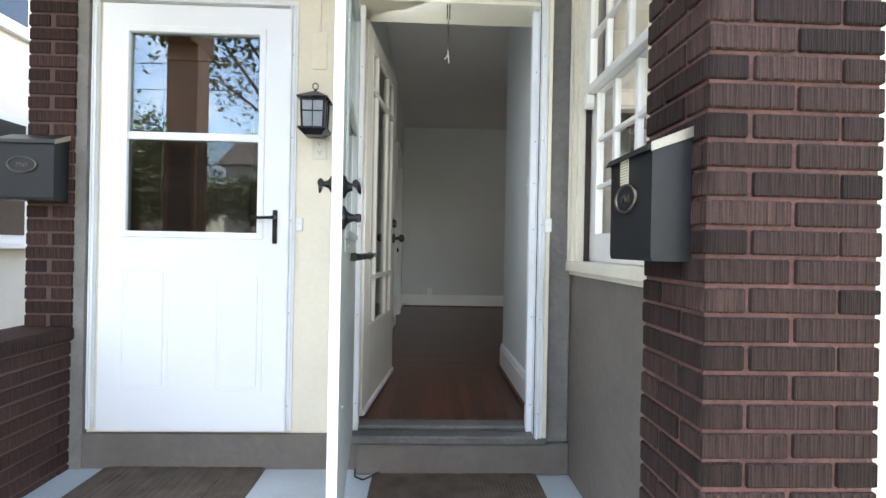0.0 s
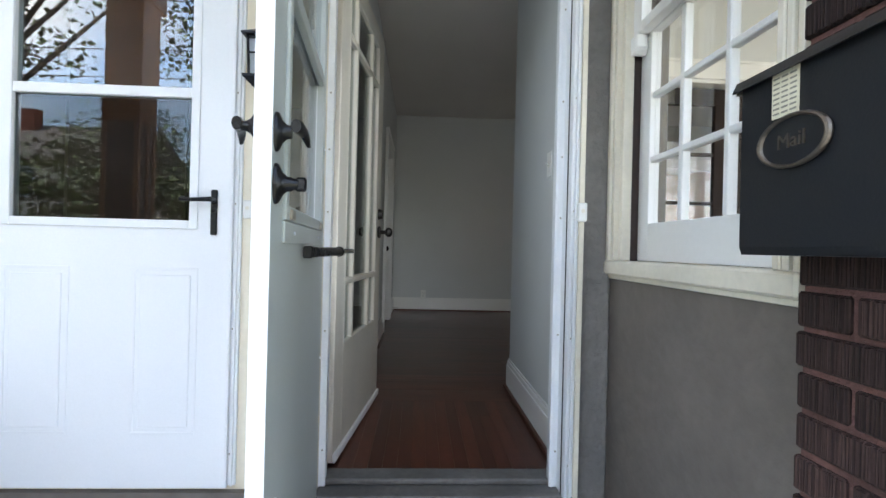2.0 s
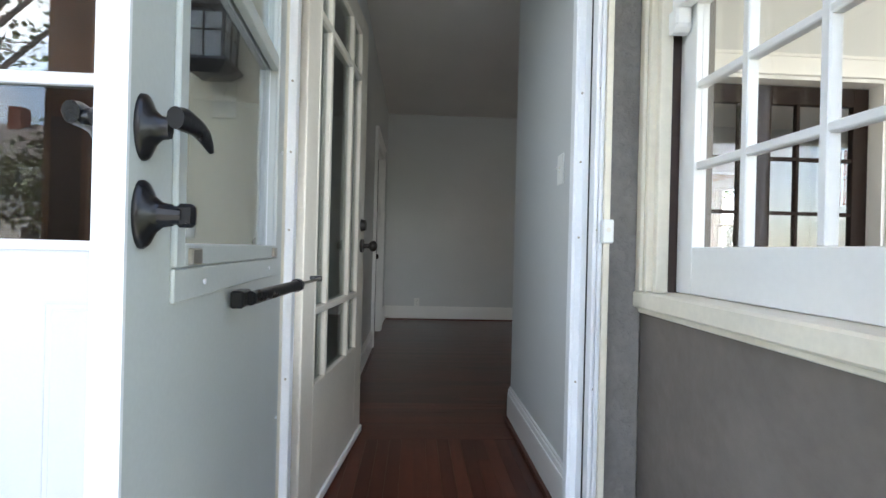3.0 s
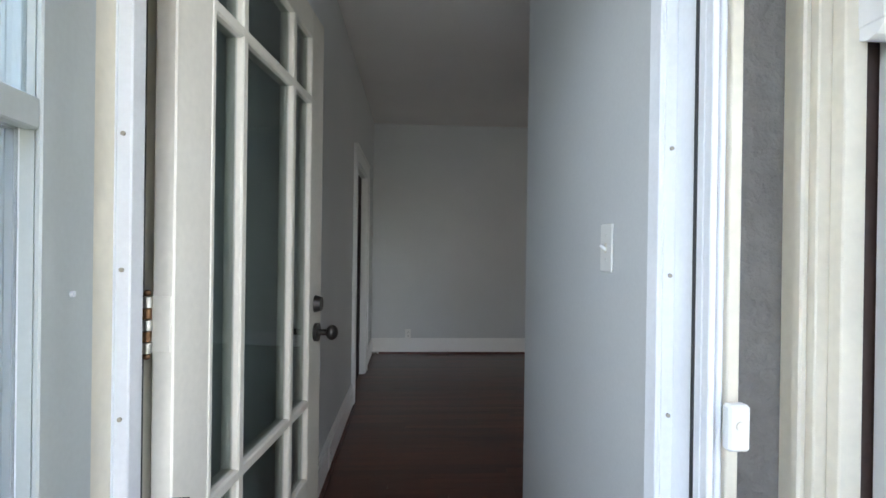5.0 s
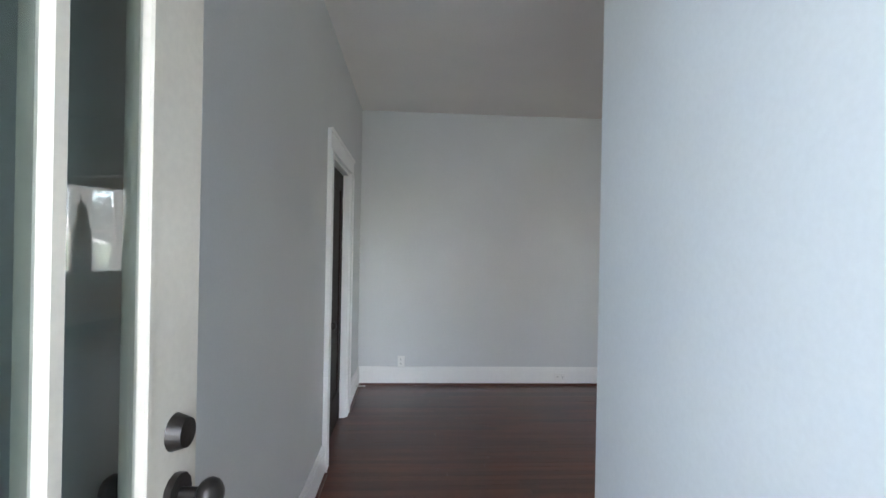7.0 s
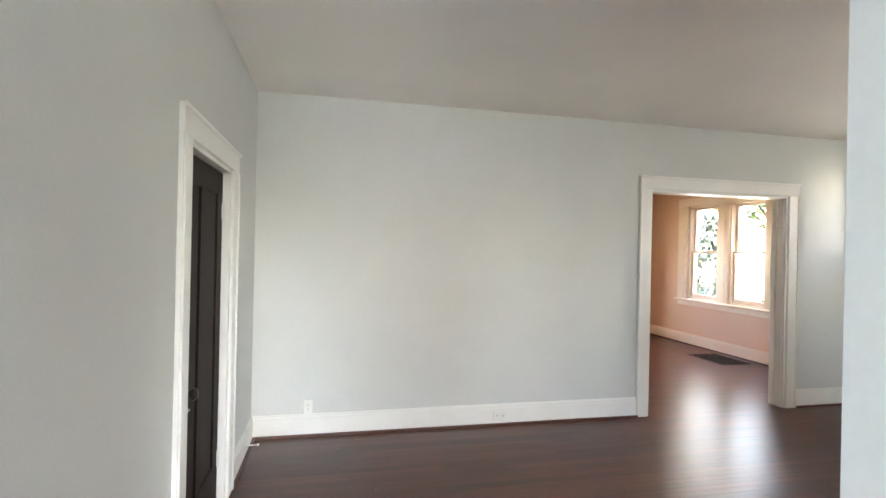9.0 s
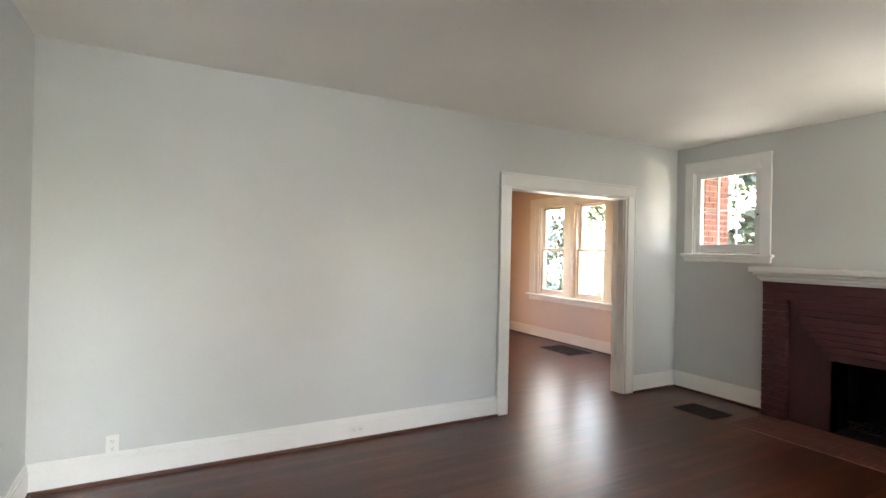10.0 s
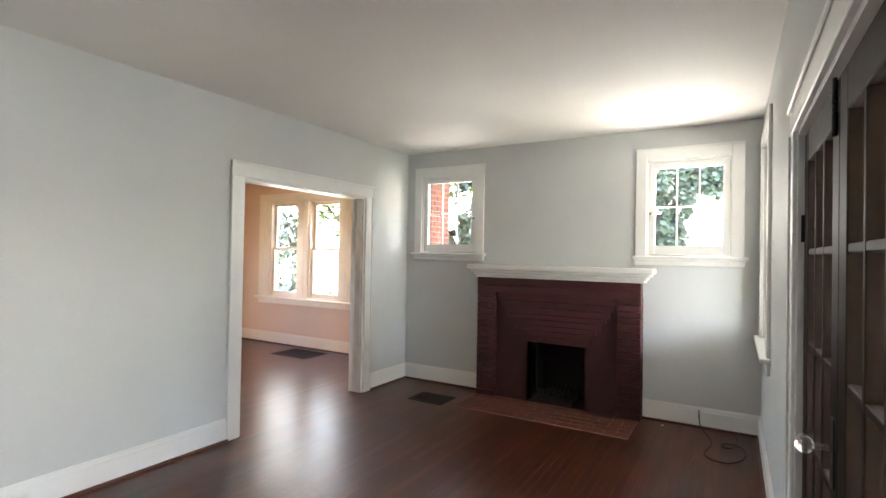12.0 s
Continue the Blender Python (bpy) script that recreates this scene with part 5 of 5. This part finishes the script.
for y in (-0.16, 0.16):
    for x in (-0.1, 0.18):
        part("foot", rod(nb(), (x, y, 0.06), (x, y, 0.0), 0.008, seg=8), M_IRON, grate)
# hearth tiles
hearth = thing("hearth", "red clay tile hearth laid flush before the fireplace", "hearth", (4.80, 2.345, 0), kind="structure")
part("bed", box(nb(), 0, 0, 0.001, 0.52, 1.62, 0.005), M_GROUT, hearth)
tl = mesh_of("tile", box(nb(), -0.0735, -0.0475, 0, 0.0735, 0.0475, 0.004, 0.001), M_TILE)
tb = mesh_of("tile", box(nb(), -0.0475, -0.098, 0, 0.0475, 0.098, 0.004, 0.001), M_TILE)
tb2 = mesh_of("tile", box(nb(), -0.0475, -0.0475, 0, 0.0475, 0.0475, 0.004, 0.001), M_TILE)
for i in range(5):
    y, odd = 0.006, i % 2
    k = 0
    while y < 1.60:
        half = odd and (k == 0 or y > 1.45)
        ob = new("tile", tb2 if half else tb)
        ob.parent = hearth
        ob.matrix_basis = pose(0.053 + i * 0.103, y + (0.0475 if half else 0.098), 0.0042)
        y += 0.103 if half else 0.2025
        k += 1

# ---- cable and scrap on the floor ----
cu = bpy.data.curves.new("cable", "CURVE")
cu.dimensions, cu.bevel_depth, cu.bevel_resolution = "3D", 0.0045, 2
sp = cu.splines.new("NURBS")
pts = [(5.44, 1.86, 0.12), (5.43, 1.86, 0.03), (5.30, 1.80, 0.006), (5.05, 1.72, 0.006), (4.86, 1.80, 0.006), (4.72, 1.78, 0.006), (4.66, 1.64, 0.006), (4.80, 1.53, 0.006), (5.0, 1.5, 0.006),
       (5.15, 1.56, 0.006), (5.12, 1.7, 0.012), (4.95, 1.66, 0.008), (5.1, 1.55, 0.006), (5.38, 1.58, 0.006)]
sp.points.add(len(pts) - 1)
for q, p in zip(sp.points, pts):
    q.co = (*p, 1)
sp.use_endpoint_u = True
cu.materials.append(M_CORD)
cb = new("cable", cu)
tagged(cb, "black cable lying in loose coils on the floor by the wall", "cable")
tagged(part("paper_scrap", box(nb(), 5.32, 2.13, 0.0, 5.345, 2.155, 0.006, 0.002), M_PAPER), "tiny white scrap lying on the wooden floor", "scrap")
jk = thing("cable_jack", "small white cable jack on the baseboard", "cable jack", (XF - 0.019, 1.86, 0.12))
part("plate", box(nb(), -0.012, -0.008, -0.03, 0, 0.008, 0.04, 0.002), M_STEEL, jk)


# ---- outdoors ----
def leaves(bm, centre, spread, n, size, flat=None):
    for _ in range(n):
        while True:
            p = Vector([random.uniform(-1, 1) for _ in range(3)])
            if p.length < 1:
                break
        c = Vector(centre) + Vector([p[i] * spread[i] for i in range(3)])
        q = Euler((random.uniform(-0.9, 0.9), random.uniform(-0.9, 0.9), random.uniform(0, 6.28)) if flat is None else
                  (flat[0] + random.uniform(-0.6, 0.6), flat[1] + random.uniform(-0.6, 0.6), flat[2] + random.uniform(-0.6, 0.6))).to_matrix()
        s = size * random.uniform(0.6, 1.3)
        vs = [bm.verts.new(c + q @ Vector(v) * s) for v in ((-0.5, 0, 0), (0, -0.45, 0.06), (0.6, 0, 0), (0, 0.45, 0.06))]
        bm.faces.new(vs)


def tree(at, height, crown, n, leaf, label, trunk=0.16, lean=0.0):
    e = thing("tree", label, "tree", at, 0, "trees")
    bm = nb()
    top = Vector((lean, 0, height * 0.62))
    rod(bm, (0, 0, 0), top * 0.6, trunk, trunk * 0.7, 10)
    rod(bm, top * 0.6, top, trunk * 0.7, trunk * 0.35, 10)
    tips = []
    for i in range(11):
        a = i * 2.4
        b0 = top * random.uniform(0.5, 0.98)
        tip = b0 + Vector((math.cos(a) * crown * random.uniform(0.5, 0.95), math.sin(a) * crown * random.uniform(0.5, 0.95), random.uniform(0.3, 1.0) * height * 0.33))
        mid = (b0 + tip) / 2 + Vector((random.uniform(-0.2, 0.2), random.uniform(-0.2, 0.2), 0.2))
        rod(bm, b0, mid, trunk * 0.3, trunk * 0.18, 7)
        rod(bm, mid, tip, trunk * 0.18, trunk * 0.06, 6)
        tips += [tip, mid]
        for _ in range(2):
            t2 = mid + Vector([random.uniform(-1, 1) * crown * 0.45 for _ in range(2)] + [random.uniform(0, 0.6) * crown * 0.4])
            rod(bm, mid, t2, trunk * 0.12, trunk * 0.04, 5)
            tips.append(t2)
    part("trunk", bm, M_BARK, e, "", True)
    bm = nb()
    for tip in tips:
        leaves(bm, tip, (crown * 0.32, crown * 0.32, crown * 0.24), n // len(tips), leaf)
    tagged(part("crown", bm, M_LEAF2, e), kind="stuff")
    return e


tree((-6.6, -5.6, -0.6), 9.0, 2.7, 3400, 0.10, "tall street tree with thin leafy branches", 0.15, 0.9)
tree((-2.6, -8.4, -0.6), 10.0, 2.8, 3400, 0.10, "tall street tree with thin leafy branches", 0.16, -0.4)
for x, y, h in ((-6.5, -17.5, 4.6), (-9.8, -18.5, 5.2), (-13.5, -19.0, 4.8), (-17.5, -18.5, 5.6), (-3.2, -18.8, 4.4)):
    tree((x, y, -0.6), h, 2.3, 1500, 0.24, "bushy tree across the street", 0.16)
tree((5.5, -8.6, -0.6), 7.0, 2.8, 3600, 0.15, "street tree with an uneven leafy crown", 0.2)
tree((-14, -22, -0.6), 9.0, 3.6, 3600, 0.2, "large tree across the street", 0.25)
tree((9.6, 9.2, -0.6), 6.0, 2.4, 5200, 0.12, "leafy garden tree behind the dining room", 0.14)
tree((11.8, 6.4, -0.6), 5.0, 2.2, 4200, 0.12, "leafy garden tree beside the house", 0.14)


def utility_pole(x, y):
    e = thing("utility_pole", "weathered wooden utility pole beside the street", "utility pole", (x, y, -0.6), 0, "utility poles")
    part("shaft", rod(nb(), (0, 0, 0), (0, 0, 8.2), 0.14, 0.1, 10), M_BARK, e, "", True)
    part("crossarm", box(nb(), -0.06, -0.9, 7.3, 0.06, 0.9, 7.42, 0.01), M_BARK, e)
    for y0 in (-0.8, 0.0, 0.8):
        part("insulator", rod(nb(), (0, y0, 7.42), (0, y0, 7.54), 0.04, 0.03, 8), M_PLASTIC, e)


def sagging_cable(y, z, sag):
    bm = nb()
    ends = [(x, y, z - sag * (1 - ((x + 12.0) / 20.0) ** 2)) for x in range(-32, 9, 4)]
    for a, b in zip(ends, ends[1:]):
        rod(bm, a, b, 0.012, seg=5)
    tagged(part("overhead_cable", bm, M_CORD), "thin black overhead cable strung between the poles", "cable", "overhead cables")


for x in (-32.0, 8.0):
    utility_pole(x, -9.2)
for y, z, sag in ((-10.0, 6.92, 0.5), (-9.2, 6.92, 0.7), (-8.4, 6.92, 0.45), (-9.34, 5.6, 0.6), (-9.34, 4.9, 0.5)):
    sagging_cable(y, z, sag)


def house(at, turn, w, d, h, wall_m, label, cols, chimney=False):
    e = thing("house", label, "house", at, turn, "houses")
    part("wall", box(nb(), -w / 2, 0, 0, w / 2, d, h), wall_m, e)
    bm = nb()
    o = 0.4
    v = [bm.verts.new(p) for p in ((-w / 2 - o, -o, h), (w / 2 + o, -o, h), (w / 2 + o, d + o, h), (-w / 2 - o, d + o, h), (-w / 2 - o, d / 2, h + d * 0.33), (w / 2 + o, d / 2, h + d * 0.33))]
    for f in ((0, 1, 5, 4), (2, 3, 4, 5), (0, 4, 3), (1, 2, 5), (3, 2, 1, 0)):
        bm.faces.new([v[i] for i in f])
    bmesh.ops.recalc_face_normals(bm, faces=bm.faces)
    rf = part("roof", bm, M_ROOF, e)
    if chimney:
        part("chimney", box(nb(), w * 0.2, d * 0.4, h, w * 0.2 + 0.7, d * 0.4 + 0.7, h + d * 0.33 + 0.8), M_REDBRICK, rf)
    for x, z in cols:
        wd = part("window", box(nb(), x - 0.5, -0.03, z, x + 0.5, 0.0, z + 1.3, 0.004), M_TRIM, e)
        part("sill", box(nb(), x - 0.55, -0.08, z - 0.06, x + 0.55, 0.0, z, 0.004), M_TRIM, wd)
        for z0, z1 in ((z + 0.08, z + 0.62), (z + 0.68, z + 1.22)):
            part("pane", box(nb(), x - 0.42, -0.034, z0, x + 0.42, -0.028, z1), M_DARKPANE, wd)
    return e


grid = [(-3.4, 0.9), (-1.2, 0.9), (1.4, 0.9), (3.4, 0.9), (-3.4, 3.6), (-0.2, 3.6), (3.4, 3.6)]
house((-6, -24, -0.6), 180, 9, 8, 5.6, M_SIDING, "cream two-storey house across the street", grid, True)
house((8, -24, -0.6), 180, 9, 8, 5.2, M_REDBRICK, "red brick two-storey house across the street", grid)
house((-20, -24, -0.6), 180, 9, 8, 5.4, M_SIDING, "pale two-storey house across the street", grid, True)
house((-4.2, 3.2, -0.6), 90, 12, 6, 7.0, M_SIDING, "cream-white neighbouring house beside the porch", [(-0.72, 1.45), (-0.72, 3.62), (-4.0, 1.45), (2.4, 1.45)])
house((9.5, 1.2, -0.6), -90, 8, 6, 4.6, M_SIDING, "pale neighbouring house behind the ivy", [(-1.6, 1.6), (0.9, 1.6), (3.0, 1.6)])

# brick chimney corner with ivy outside the casement
cs = thing("brick_return", "orange-red brick corner of the house outside the casement", "brick wall", (5.645, 4.80, -0.6), kind="structure")
cs.scale.x = 0.72
part("mortar", box(nb(), 0.0, 0.006, 0, 0.612, 0.225, 3.5), M_PINKMORTAR, cs)
s1, h1 = brick_mesh("brick", BL, BD, BH, M_REDBRICK), brick_mesh("brick", BD, BD, BH, M_REDBRICK)
for i in range(28, 53):
    for j in range(3):
        if i % 2:
            lay(cs, s1, 0.207 * j + BL / 2, BD / 2, i * BP)
        elif j < 2:
            lay(cs, s1, 0.106 + 0.207 * j + BL / 2, BD / 2, i * BP)
    if i % 2 == 0:
        lay(cs, h1, BD / 2, BD / 2, i * BP)
        lay(cs, h1, 0.52 + BD / 2, BD / 2, i * BP)


def ivy(name, a, b, z0, z1, n, label):
    """Ivy hanging over an upright sheet from a to b in plan."""
    bm = nb()
    a, b = Vector(a), Vector(b)
    side = (b - a).normalized()
    nrm = Vector((-side.y, side.x))
    for _ in range(n):
        u, z = random.random(), z0 + (z1 - z0) * random.random()
        if noise.noise(Vector((u * (b - a).length * 1.6, z * 1.6, 3.1))) < -0.22:
            continue
        rim = min(u * (b - a).length / 0.3, (1 - u) * (b - a).length / 0.3, (z - z0) / 0.35)
        if rim < 0.5 + 0.9 * noise.noise(Vector((u * (b - a).length * 5, z * 5, 7.7))) and rim < 1:
            continue
        p = a + (b - a) * u
        off = random.uniform(-0.09, 0.05) + 0.1 * noise.noise(Vector((u * 4, z * 2, 1.0)))
        leaves(bm, (p.x + nrm.x * off, p.y + nrm.y * off, z), (0.02, 0.02, 0.02), 1, 0.085, (radians(78), 0, math.atan2(side.y, side.x)))
    ob = part(name, bm, M_LEAF)
    return tagged(ob, label, "ivy", "", "stuff")


ivy("ivy", (6.15, 5.3), (8.0, 4.0), -0.8, 3.4, 8500, "dense green ivy climbing beside the casement window")
ivy("ivy", (8.2, 3.95), (9.05, 2.1), 0.0, 4.0, 7000, "green ivy hanging on the neighbouring wall")
ivy("ivy", (8.9, 2.45), (9.4, 1.0), 2.35, 4.0, 3200, "fringe of green ivy hanging from the neighbouring eaves")
ivy("ivy", (7.4, 9.9), (7.1, 8.45), -0.5, 3.6, 6500, "green ivy seen through the dining room windows")
bm = nb()
for i in range(18):
    leaves(bm, (8.5 + random.uniform(-0.5, 0.8), 6.2 + 0.25 * i, 0.1), (0.5, 0.4, 0.5), 130, 0.09)
tagged(part("hedge", bm, M_LEAF2), "low leafy hedge beside the dining room", "hedge", "", "stuff")
